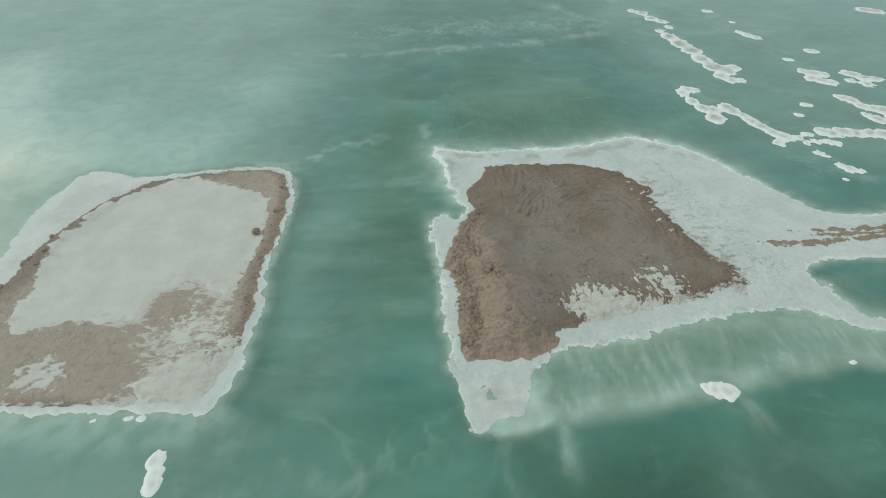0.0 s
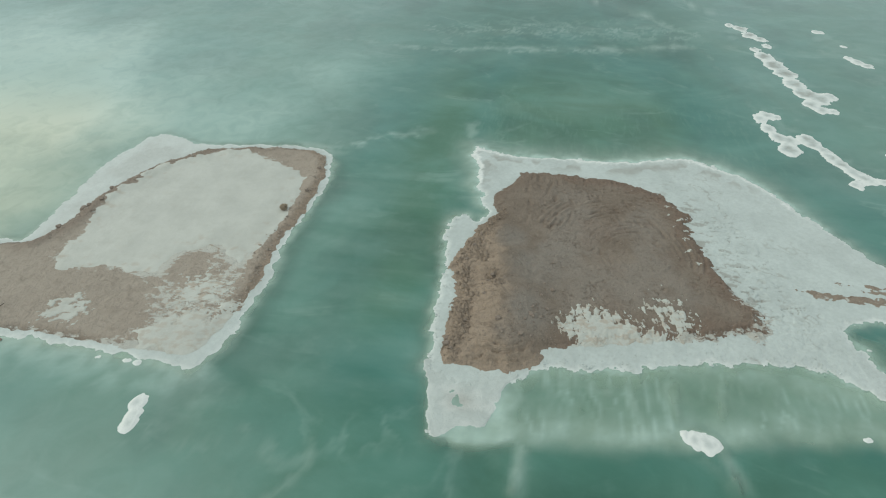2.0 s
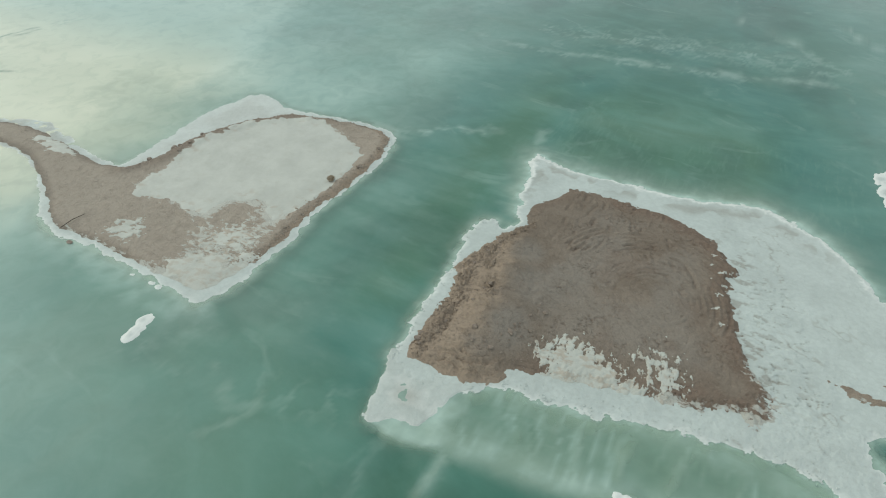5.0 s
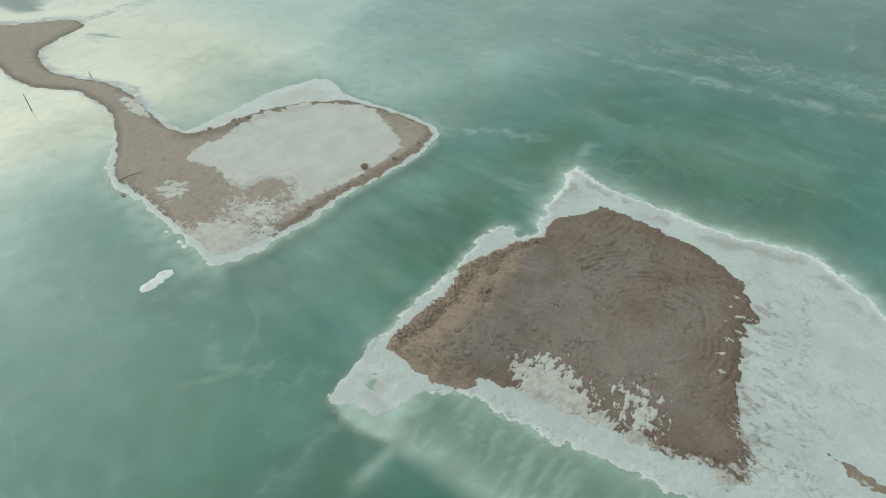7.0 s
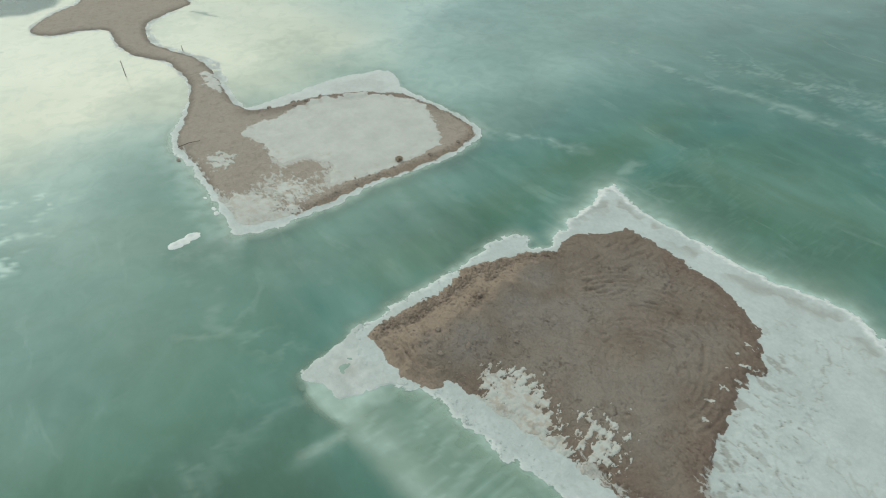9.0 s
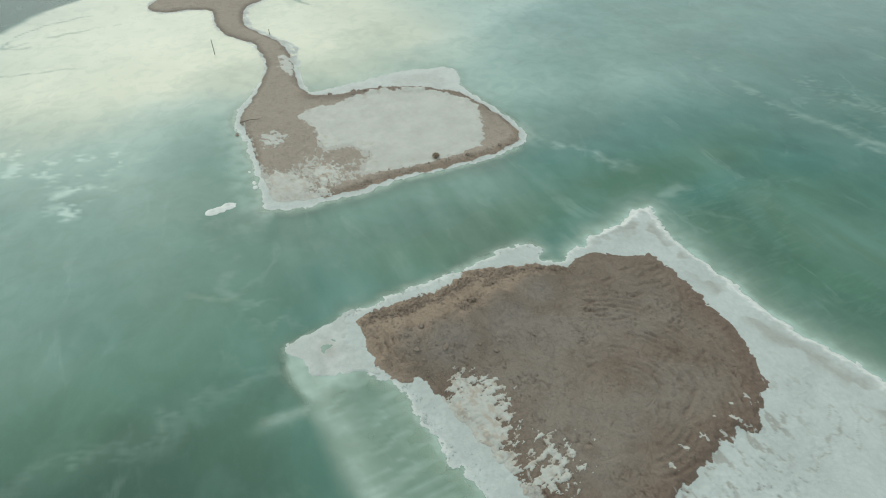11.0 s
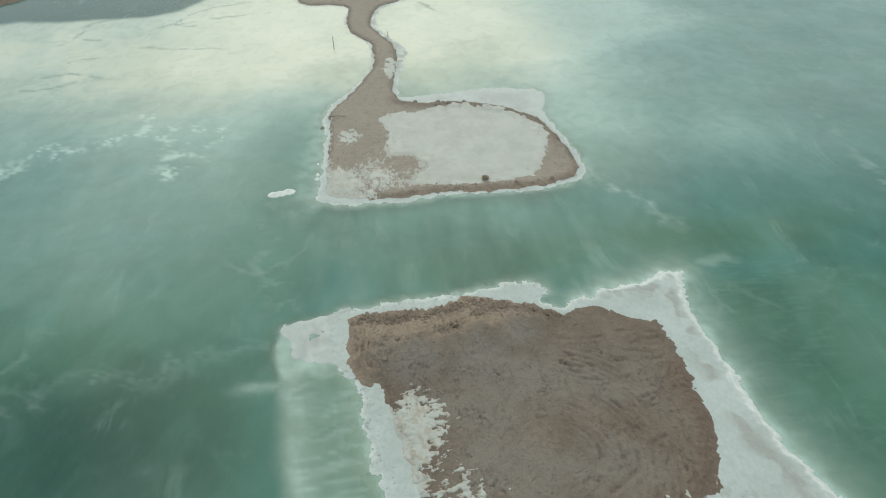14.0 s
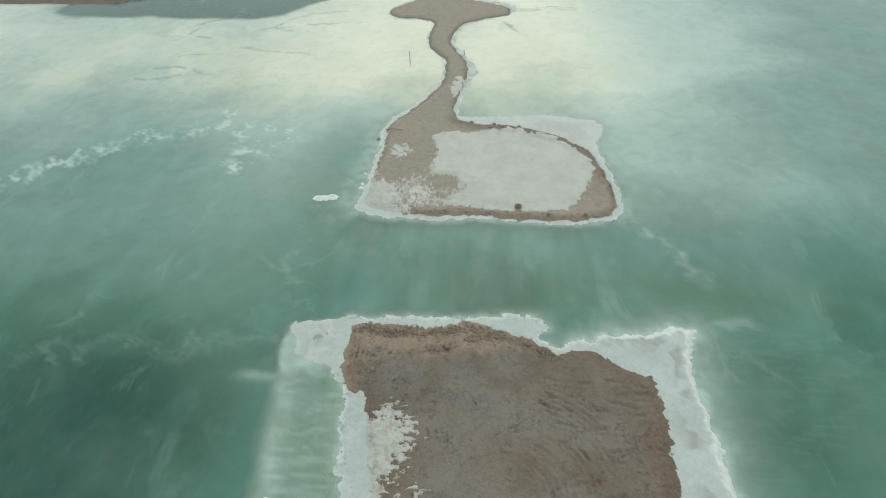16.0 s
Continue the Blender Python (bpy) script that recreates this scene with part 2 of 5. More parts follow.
LAGOON = [(54.0, 26.0), (37.8, 28.9), (35.5, 30.8), (34.9, 32.8), (34.2, 34.4), (34.9, 35.8), (38.0, 36.6), (43.0, 36.5), (54.0, 37.2)]
HEADLAND_NORTH = [(70.0, 37.5), (70.0, 46.0), (48.0, 43.7), (43.5, 43.6), (41.0, 44.7), (39.1, 47.1), (37.2, 50.0), (35.4, 53.1), (33.2, 57.0), (29.6, 60.2), (25.2, 62.1), (21.1, 61.1), (16.3, 59.8),
                  (10.9, 59.9), (5.7, 59.8), (1.9, 60.1)]
HEADLAND = curve(HEADLAND_WEST + HEADLAND_SOUTH + LAGOON + HEADLAND_NORTH)
PAD = curve([(5.9, 55.8), (10.7, 55.9), (13.9, 55.6), (17.1, 55.2), (20.8, 53.5), (23.4, 49.9), (23.4, 46.1), (24.8, 42.8), (24.9, 40.1), (26.2, 37.8), (27.5, 36.0), (27.4, 33.2), (21.9, 31.8), (18.9, 31.3),
             (13.7, 30.2), (9.1, 29.0), (8.2, 27.4), (6.1, 26.2), (2.9, 26.1), (0.7, 26.2), (0.3, 27.8), (0.3, 31.3), (0.5, 34.3), (-0.6, 38.4), (0.7, 42.1), (1.6, 44.5), (3.1, 47.3), (2.4, 50.2), (4.5, 53.3)])
ISLAND_SHORE = [(-20.4, 57.5), (-18.6, 55.9), (-17.2, 51.4), (-17.2, 45.9), (-17.9, 38.3), (-17.3, 33.8), (-17.5, 29.5), (-17.9, 25.2), (-19.3, 22.0), (-22.6, 22.4), (-28.0, 22.6), (-34.7, 22.9),
                (-40.3, 22.5), (-43.6, 23.1), (-45.7, 24.4), (-51.0, 27.7), (-58.0, 30.4), (-65.2, 30.5), (-68.8, 30.1), (-74.8, 26.6), (-81.2, 25.6), (-89.0, 26.4), (-91.4, 23.3), (-91.7, 18.1),
                (-94.2, 16.0), (-96.6, 14.6), (-100.2, 15.2), (-104.4, 18.0), (-108.2, 21.4), (-110.4, 24.8), (-116.0, 25.9), (-134.0, 25.6), (-134.0, 35.0), (-122.0, 33.4), (-115.5, 32.4), (-110.8, 34.6), (-107.6, 37.6), (-105.4, 41.8), (-102.0, 45.6), (-97.6, 46.0), (-92.8, 40.6), (-88.8, 34.8), (-83.5, 33.1), (-77.7, 32.7), (-73.7, 34.0),
                (-67.5, 36.6), (-62.6, 37.8), (-56.3, 36.3), (-48.5, 35.1), (-45.4, 35.2), (-45.8, 43.2), (-46.4, 48.8), (-45.6, 53.2), (-44.6, 56.8), (-42.6, 58.2), (-40.2, 57.4), (-37.4, 56.4),
                (-32.8, 56.8), (-25.6, 57.8)]
ISLAND = curve(ISLAND_SHORE)
ISLAND_SOIL = curve([(-21.4, 56.3), (-19.6, 55.0), (-18.4, 50.9), (-18.4, 43.9), (-19.0, 38.0), (-18.6, 33.0), (-18.9, 29.0), (-19.7, 25.0), (-21.1, 23.6), (-28.0, 23.5), (-34.7, 23.8), (-40.0, 23.5),
                     (-43.0, 24.0), (-45.1, 25.4), (-50.6, 28.4), (-58.0, 31.2), (-65.2, 31.4), (-69.2, 30.9), (-74.8, 27.5), (-81.2, 26.6), (-89.7, 27.0), (-92.5, 23.5), (-92.9, 18.8), (-94.6, 16.8), (-96.8, 15.5),
                     (-99.6, 16.2), (-103.4, 18.8), (-107.0, 22.4), (-109.0, 25.8), (-114.6, 27.4), (-133.0, 27.2), (-133.0, 33.0), (-122.0, 31.8), (-114.4, 30.8), (-109.6, 32.8), (-106.4, 34.6), (-104.3, 38.2), (-101.8, 42.2), (-99.8, 43.8), (-95.2, 43.7), (-93.0, 39.3), (-89.3, 33.5), (-83.5, 31.5), (-77.7, 31.2), (-73.4, 32.7), (-67.5, 35.0),
                     (-62.2, 35.4), (-56.3, 34.6), (-48.5, 33.7), (-44.2, 34.7), (-42.4, 38.1), (-42.0, 43.6), (-39.5, 49.8), (-35.5, 54.1), (-31.1, 55.7), (-25.6, 56.6)])
PAN_LINE = curve([(-29.1, 31.9), (-33.6, 32.2), (-38.0, 31.3), (-39.9, 33.5), (-39.3, 36.7), (-40.8, 40.7), (-40.4, 45.0), (-38.7, 49.2), (-35.7, 52.2), (-33.0, 53.9), (-29.9, 54.8), (-26.2, 53.6), (-22.8, 51.9),
                  (-20.2, 50.2), (-19.6, 46.9), (-19.5, 42.6), (-19.9, 37.8), (-21.2, 35.0), (-24.0, 36.8), (-26.6, 36.2), (-28.2, 34.2)])
SHELF = curve([(-0.6, 26.0), (0.2, 22.8), (0.6, 19.6), (4.0, 19.4), (7.4, 19.8), (11.7, 20.3), (16.1, 20.8), (22.0, 22.0), (27.0, 23.1), (31.1, 23.6), (37.7, 23.4), (50.0, 21.6), (50.0, 27.0), (33.8, 29.4), (19.9, 30.7), (5.9, 27.8)])

# drowned veins: course, half-width, depth of the crest
VEINS = [
    ([(-60, 100), (-48, 98), (-33, 97), (-18, 94.5), (1, 96), (18, 98), (30, 101)], 0.9, -0.4),
    ([(-18.4, 94), (-15, 87)], 0.8, -0.9),
    ([(-30, 105), (-7, 103.5), (10, 107), (28, 112)], 1.2, -1.1),
    ([(-19.6, 57.3), (-16.6, 60.0), (-12.5, 62.6), (-8, 64)], 0.9, -0.12),
    ([(-0.8, 60.9), (-1.6, 63.5), (-1.8, 67)], 0.6, -0.5),
    ([(-61, 70), (-51, 67), (-40, 69)], 1.0, -0.5),
    ([(-45.4, 9), (-45, 13), (-44.0, 17.2)], 0.6, -0.2),
    ([(-56.6, 56.5), (-53.0, 53.9), (-49.6, 51.5), (-46.4, 50.0)], 0.9, -0.06),
    ([(-53.5, 70), (-50.5, 64.8), (-48.2, 60.4), (-45.0, 57.6)], 0.8, -0.12),
    ([(-40.6, 64.7), (-37.9, 61.7), (-36.5, 58.4)], 0.7, -0.5),
    ([(6.3, 27.0), (6.6, 24.5), (6.7, 20.9), (7.1, 19.7), (6.9, 16.5)], 0.4, -0.30),
    ([(10.9, 26.9), (11.2, 24.2), (11.4, 22.1)], 0.28, -0.34),
    ([(13.4, 27.2), (13.6, 25.6)], 0.25, -0.32),
    ([(15.6, 27.4), (15.9, 24.2)], 0.25, -0.34),
    ([(18.8, 28.4), (18.8, 24.6), (19.1, 22.8)], 0.32, -0.30),
    ([(17.9, 28.4), (18.5, 25.4)], 0.22, -0.34),
    ([(22.8, 29.2), (22.2, 25.4), (21.2, 22.6), (21.7, 21.2), (22.3, 18.6)], 0.3, -0.32),
    ([(26.6, 29.9), (26.2, 26.0)], 0.3, -0.4),
    ([(-20, -26), (-21, -4), (-17, 7), (-18.8, 21)], 1.1, -0.75),
    ([(-21.6, 15), (-16.5, 16.5), (-12, 18)], 1.0, -0.7),
    ([(20, 22), (21.4, 19.3), (22.2, 17.5)], 0.8, -0.7),
    ([(-98.4, 46.3), (-100.2, 53.1), (-99.9, 57.6), (-98.9, 61.8), (-97.2, 67), (-94, 76)], 0.6, -0.04),
    ([(41.5, 113), (44.5, 104), (45.6, 93), (46.6, 79), (42, 76), (38.5, 72), (43, 66.8), (47, 61), (56, 61), (74, 56)], 2.4, -0.55),
    ([(57, 112), (59, 99), (60, 86), (61, 78), (68, 78)], 2.4, -0.6),
    ([(51, 66.5), (58, 71), (64, 67), (72, 62)], 2.4, -0.6),
    ([(47, 56.5), (50, 52.5), (55, 49)], 1.6, -0.6),
    ([(17.8, 125.7), (23.4, 121.3), (27.6, 115.5), (31.5, 110.8)], 1.0, -0.5),
    ([(34.9, 131.3), (37.1, 125.8), (41.7, 122), (43.9, 118), (45.0, 114.2)], 1.0, -0.4),
    ([(20.7, 98.6), (26.1, 99.3), (32.4, 102.4)], 1.2, -0.5),
    ([(34.4, 99.9), (36.5, 84.3), (37.7, 76.0)], 0.6, -0.8),
    ([(40.7, 90.6), (42.0, 77.4), (43.9, 69.5)], 0.6, -0.8),
    ([(-12.8, 18.4), (-11.0, 17.4), (-10.6, 16.2), (-8.6, 16.0)], 0.5, -0.7),
    ([(-9.2, 12.6), (-7.6, 15.9), (-8.1, 18.8)], 0.5, -0.7),
]
# dark cracks in the western salt floor
CRACKS = [[(-83.8, -13.4), (-87.0, -9.5), (-91.7, -7.3), (-95.3, -3.1), (-98.0, 5.7)], [(-86.7, -7.9), (-88.9, 1.1), (-90.2, 10.7)], [(-78.5, -28.9), (-82.3, -27.7), (-89.6, -27.2), (-92.4, -21.0)],
          [(-74.7, -13.2), (-72.3, -4.9), (-71.7, 3.7)], [(-63.5, -27.0), (-64.3, -22.6), (-61.6, -16.2)], [(-58.5, -28.1), (-58.5, -23.9), (-60.8, -20.4)], [(-80.5, -31), (-81.6, -27), (-79.4, -22)],
          [(-87.0, -9.5), (-84.5, -6.4), (-84.8, -2.0)], [(-69.5, -25), (-70.6, -19.5)], [(-99.0, 46.3), (-100.8, 53.1), (-100.5, 57.6), (-99.5, 61.8), (-97.8, 67)], [(-97.8, 46.3), (-99.5, 53.0), (-99.2, 57.4), (-98.2, 61.6), (-96.5, 66.8)], [(-90.2, 42.8), (-87.3, 44.4), (-85.1, 45.7)]]

# ---- lake bed and brine ----
xs = axis((-3200, -700, 250), (-700, -240, 40), (-240, -112, 6), (-112, -48, 0.6), (-48, -20, 0.45), (-20, 40, 0.3), (40, 70, 0.6), (70, 130, 4), (130, 700, 40), (700, 3200, 250))
ys = axis((-3200, -700, 250), (-700, -160, 40), (-160, -70, 5), (-70, -40, 1.1), (-40, 8, 0.55), (8, 18, 0.5), (18, 64, 0.3), (64, 118, 0.7), (118, 190, 4), (190, 700, 40), (700, 3200, 250))
X, Y = np.meshgrid(xs, ys)
wob = 0.9 * fbm(X, Y, 3.0, 4, 3)
d_head = distance(HEADLAND, X, Y) + 0.6 * fbm(X, Y, 1.9, 4, 11) + 0.05
d_isl = distance(ISLAND, X, Y) + 0.5 * fbm(X, Y, 2.2, 4, 12)
AWASH = lambda x, y: step(-31, -38, x - 0.35 * (y - 56)) * step(34.5, 37, y) * step(-52, -48, x)
d_shelf = distance(SHELF, X, Y) + 0.6 * wob
# a wide shallow salt floor in the west, with darker water past its far end
pale = step(-22, -56, X + 12 * fbm(X, Y, 26, 4, 7) - 11 * step(36, 46, Y) * step(90, 66, Y)) * step(84, 50, Y + 12 * fbm(X, Y, 24, 4, 8) - 30 * step(-50, -76, X))
POOL = curve([(-92, -44), (-91.4, -24), (-91.8, -15), (-94.0, -9.9), (-98.1, -6.0), (-104.4, -2.0), (-108.0, 3.0), (-109.0, 12.0), (-107.5, 16.5), (-109.5, 22.0), (-116, 25), (-150, 28), (-190, 0), (-190, -44), (-140, -70), (-95, -70)])
pool = step(-0.5, 2.5, distance(POOL, X, Y) + 1.5 * fbm(X, Y, 10, 3, 9))
NORTH_POOL = curve([(-112, 38), (-110, 42.7), (-112.5, 43.6), (-116, 48.6), (-120, 54), (-150, 62), (-150, 37.5), (-120, 37)])
pool = np.maximum(pool, 0.75 * step(-0.5, 2.0, distance(NORTH_POOL, X, Y) + 1.2 * fbm(X, Y, 8, 3, 117)))
bed = -2.4 + (0.7 * fbm(X, Y, 24, 4, 5) + 0.5 * fbm(X * 0.5 + Y * 0.2, Y * 1.5, 9, 4, 6)) * (1 - 0.7 * pale)
bed = bed + (2.28 + 0.3 * fbm(X, Y, 16, 4, 13)) * pale * (1 - pool)
# the salt shelf along the headland, its raised outer lip and its crusted west corner
level = -0.62 + 0.16 * fbm(X, Y, 2.4, 4, 22) + 0.32 * np.exp(-((d_shelf - 1.3) / 1.2) ** 2)
crust = step(8.0, 5.5, X + 0.8 * fbm(X, Y, 2, 3, 26))
level = level * (1 - crust) + crust * (-0.05 + 0.06 * fbm(X, Y, 1.6, 4, 27) - 0.12 * np.exp(-((X - 2.5) / 1.2) ** 2 - ((Y - 23.0) / 1.0) ** 2))
bed = np.maximum(bed, level - 2.6 * step(0.5, -2.4, d_shelf))
# drowned salt veins
cloud = 0 * X


def window(line, margin):
    """The slices of the lake grid round a course."""
    lo, hi = np.min(line, 0) - margin, np.max(line, 0) + margin
    return slice(*np.searchsorted(ys, (lo[1], hi[1]))), slice(*np.searchsorted(xs, (lo[0], hi[0])))


for line, wide, top in VEINS:
    w = window(line, 6 * wide + 3)
    x, y, b = X[w], Y[w], bed[w]
    dv = np.maximum(distance(curve(line, False), x + 1.8 * wide * fbm(x, y, 5, 4, 16), y + 1.8 * wide * fbm(x, y, 5, 4, 17), False) + wide * 0.9 * fbm(x, y, 2 * wide + 1.5, 5, 23, 0.6), 0)
    crest = np.exp(-(dv / (1.5 * wide)) ** 2) * step(-0.75, 0.15, fbm(x, y, 7, 3, 25))
    bed[w] = np.maximum(b, b * (1 - crest) + crest * (min(top, -1.2 if wide > 0.45 else -0.3) + 0.15 * fbm(x, y, 3, 3, 24)))
    milky = (0.9 * np.exp(-(dv / (1.1 * wide)) ** 2) + 0.35 * np.exp(-dv / (2.2 * wide))) * (0.25 + 0.75 * step(-0.4, 0.4, fbm(x, y, 5, 5, 40, 0.6)))
    cloud[w] = np.maximum(cloud[w], milky * (0.6 * math.exp(1.5 * top) if wide > 0.45 else 0.36))
# a drifting tangle of white wisps off the island's west corner, and a lone streak further out
for line, wide, dense in (([(-24, -30), (-33, -20.5), (-36.5, -15.5), (-38, -11), (-41, -4), (-39.5, 5), (-38, 9)], 3.2, 1.2), ([(-47, -5.5), (-43, -3.5), (-40, -1), (-34, 3), (-29, 2.2)], 2.8, 1.2),
                          ([(-39.5, 4), (-35, 6.5), (-31, 8)], 2.0, 0.9), ([(-70, -60), (-66, -55), (-62, -50), (-58, -40)], 2.4, 0.6), ([(-16, -30), (-19, -14), (-21, 0), (-20, 10), (-19.5, 20)], 2.2, 0.26), ([(-14, 104), (2, 106), (18, 108), (34, 107)], 5.0, 0.34), ([(-30, 98), (-14, 94), (2, 95.5), (20, 98)], 1.5, 0.4),
                          ([(-21, 14.5), (-14, 15.8), (-6, 17.5), (0, 19.5)], 1.8, 0.2), ([(6, -6), (4, 4), (3.4, 12), (3.6, 19)], 1.8, 0.2)):
    w = window(line, 3 * wide + 4)
    x, y = X[w], Y[w]
    wx, wy = x + 2.2 * fbm(x, y, 6, 4, 103), y + 2.2 * fbm(x, y, 6, 4, 104)
    dv = distance(curve(line, False), wx, wy, False)
    strand = step(0.24, 0.0, np.abs(fbm(wx, wy, 4.2, 5, 105, 0.6))) * (0.55 + 0.45 * step(-0.2, 0.3, fbm(x, y, 3, 3, 106)))
    cloud[w] = np.maximum(cloud[w], dense * np.exp(-(dv / wide) ** 2) * (0.22 + 0.78 * strand))
crack = 0 * X
for line in CRACKS:
    w = window(line, 4)
    x, y = X[w], Y[w]
    dv = distance(curve(line, False), x + 0.9 * fbm(x, y, 4, 3, 28), y + 0.9 * fbm(x, y, 4, 3, 29), False)
    cut = np.exp(-(dv / 0.4) ** 2) * step(-0.35, 0.0, fbm(x, y, 5, 3, 30))
    bed[w] = bed[w] - 0.9 * cut
    crack[w] = np.maximum(crack[w], cut)
north_side = step(40, 58, Y) * step(-30, 8, X)
bed = np.maximum(bed, np.minimum(d_head, 0) * (1.0 - 0.65 * north_side - 0.7 * step(3, 7, X) * step(33, 31, Y - 0.13 * (X - 15))) - 0.05)
bed = np.maximum(bed, np.minimum(d_isl, 0) * (0.9 - 0.5 * step(-30, -50, X)) - 0.05)
bed = np.minimum(bed, -0.03 - 0.07 * AWASH(X, Y))
dark_brine = 0.95 * pool + 0.95 * step(21, 7, Y + 0.05 * np.abs(X - 18) + 5 * fbm(X, Y, 14, 3, 32)) * step(-4, 16, X) * step(90, 65, X) + 0.2 * step(78, 108, Y) * step(-55, -25, X) * step(45, 22, X) + 0.35 * step(0.0, 0.45, fbm(X, Y * 0.8, 14, 4, 33))
# shade below the island's east edge, put into the brine colour
dark_brine = dark_brine + 0.4 * np.exp(-((d_isl + 1.0) / 1.3) ** 2) * step(-24, -18, X) * step(56, 50, Y) * step(22, 27, Y)
green = np.maximum(np.exp(-((X + 5.5) / 4.2) ** 2) * step(24, 34, Y) * step(95, 70, Y), step(56, 64, Y) * step(-4, 6, X) * step(30, 20, X) * step(90, 74, Y))
green = np.clip(np.maximum(np.maximum(green, 0.9 * step(-0.5, 1.0, d_shelf)), 0.75 * step(26, 12, Y) * step(-16, 0, X)) + 0.15 + 0.3 * fbm(X, Y, 9, 4, 34), 0, 1) * (1 - step(33, 35, X) * step(25, 28, Y) * step(39, 37, Y))
halo = step(-0.5, 0.3, fbm(X, Y, 2.2, 4, 18))
near = (0.45 + 0.35 * halo) * np.exp(np.minimum(d_head, 0) / (0.45 + 0.5 * north_side)) + 0.3 * north_side * np.exp(np.minimum(d_head, 0) / 3.0)
near = near + (0.42 + 0.3 * halo) * np.exp(np.minimum(d_isl, 0) / (0.6 + 2.6 * step(24, 22, Y + 0.25 * (X + 20)) * step(-46, -42, X) + 1.6 * step(55, 58, Y)))
# ribs of fine salt run from the shore across the shelf to a soft outer lip
bent = X + 0.16 * (Y - 24) * np.sin(X / 5.0) + 0.7 * fbm(X, Y, 3.5, 3, 90)
rib = np.abs(perlin(bent / 1.3, Y / 26.0, 92)) + 0.35 * np.abs(perlin(bent / 0.6, Y / 12.0, 93))
ribs = step(0.2, 0.0, rib) * step(-0.5, 0.15, fbm(X, Y, 4.5, 3, 94))
on_shelf = step(-0.9, 0.9, d_shelf)
lip = np.exp(-((d_shelf - 1.3) / 1.2) ** 2) * (0.5 + 0.5 * halo) * (0.7 + 0.5 * step(30, 15, X))
near = np.maximum(near, on_shelf * (0.20 + 0.12 * fbm(X, Y, 2.2, 4, 95) + 0.30 * ribs * step(0.2, 2.0, d_shelf) + 0.40 * lip))
tail = np.exp(-((X - 7.2 - 0.03 * (20 - Y)) / (0.45 + 0.06 * np.clip(20 - Y, 0, 9))) ** 2) * step(14.5, 18.5, Y) * step(22, 20, Y) + 0.8 * np.exp(-((X - 21.6 - 0.35 * (21 - Y)) / 0.6) ** 2) * step(17.5, 19.5, Y) * step(22.5, 21, Y)
near = np.maximum(near, 0.42 * tail * (0.5 + 0.5 * halo))
hole = np.exp(-((X - 2.4) / 0.9) ** 2 - ((Y - 22.9) / 0.8) ** 2)
near = np.maximum(near, crust * step(-0.3, 0.6, d_shelf) * step(27.5, 25, Y) * (1.0 - 0.22 * hole - 0.14 * halo + 0.2 * fbm(X, Y, 1.2, 4, 96)))
near = np.maximum(near, (0.80 + 0.14 * halo) * AWASH(X, Y) * step(-1.2, 0.5, d_isl))
cloud = np.maximum(cloud, near)
# the channel carries faint streaks from shore to shore; the western floor is pale and patchy
channel = step(-19, -15, X) * step(2, -3, X) * step(18, 26, Y) * step(62, 54, Y)
flow = fbm(X * 0.16 + 0.02 * Y, Y, 2.6, 4, 97)
flat = 0.62 + 0.30 * step(-50, -70, X + 8 * fbm(X, Y, 18, 3, 15)) + 0.34 * fbm(X, Y, 20, 4, 14)
dull = step(8, -30, Y + 14 * fbm(X, Y, 20, 4, 98) + 0.15 * (X + 60)) * (0.75 - 0.5 * step(0.0, 0.4, fbm(X * 0.6, Y, 18, 4, 99)))
lane = np.exp(-((X + 68 - 0.35 * (Y + 20) + 4 * fbm(X, Y, 12, 4, 100)) / 5.0) ** 2) * step(18, 4, Y)
flat = flat * (1 - 0.42 * dull * (1 - 0.8 * lane)) * (1 - 0.45 * step(60, 95, Y))
silt_haze = np.maximum(pale * (1 - pool) * (1 - 0.8 * crack) * flat, 0.28 * step(0.0, 0.6, fbm(X, Y, 17, 4, 31) * 0.9 + 0.1) * (0.25 + 0.75 * pale) * (1 - crack))
# the term north of the island whitens the brine for haze and reflected sky
silt_haze = silt_haze + 0.08 * step(-3, -12, X) * step(14, 24, Y) + (0.34 + 0.12 * fbm(X, Y, 12, 4, 101)) * step(48, 66, Y) * step(-8, -32, X) * (1 - 0.5 * step(80, 115, Y)) + 0.27 * step(4, -20, X) * step(24, 8, Y) + 0.10 * channel * flow + 0.06 * channel + 0.16 * step(26, 44, X) * step(46, 60, Y)
silt_haze = np.clip(np.maximum(silt_haze * (1 - 0.92 * pool), np.clip(cloud, 0, 1) * (1 - pool)), 0, 1)
# where the painted ripple strokes show
ripple_sheen = step(57, 62, Y) * step(82, 72, Y) * step(-8, 0, X) * step(48, 36, X) * step(-0.4, 0.2, fbm(X, Y, 9, 3, 118))
# cream floor tone, raised to carry part of the western sky's glare too
cream_glare = np.clip(pale * step(-40, -60, X + 6 * fbm(X, Y, 14, 4, 102)) * (1 - 0.7 * dull) * step(76, 52, Y), 0, 1)
murk = 1 - np.exp(1.8 * bed) * (1 - 0.75 * np.clip(np.maximum(cloud, 0.9 * pale * (1 - pool) * (1 - crack)), 0, 1))
BED_OB = tagged(sheet("ground", xs, ys, bed, np.ones(X.shape, bool), BED), "pale salt-crusted lake bed under shallow brine", "lake bed", kind="structure")
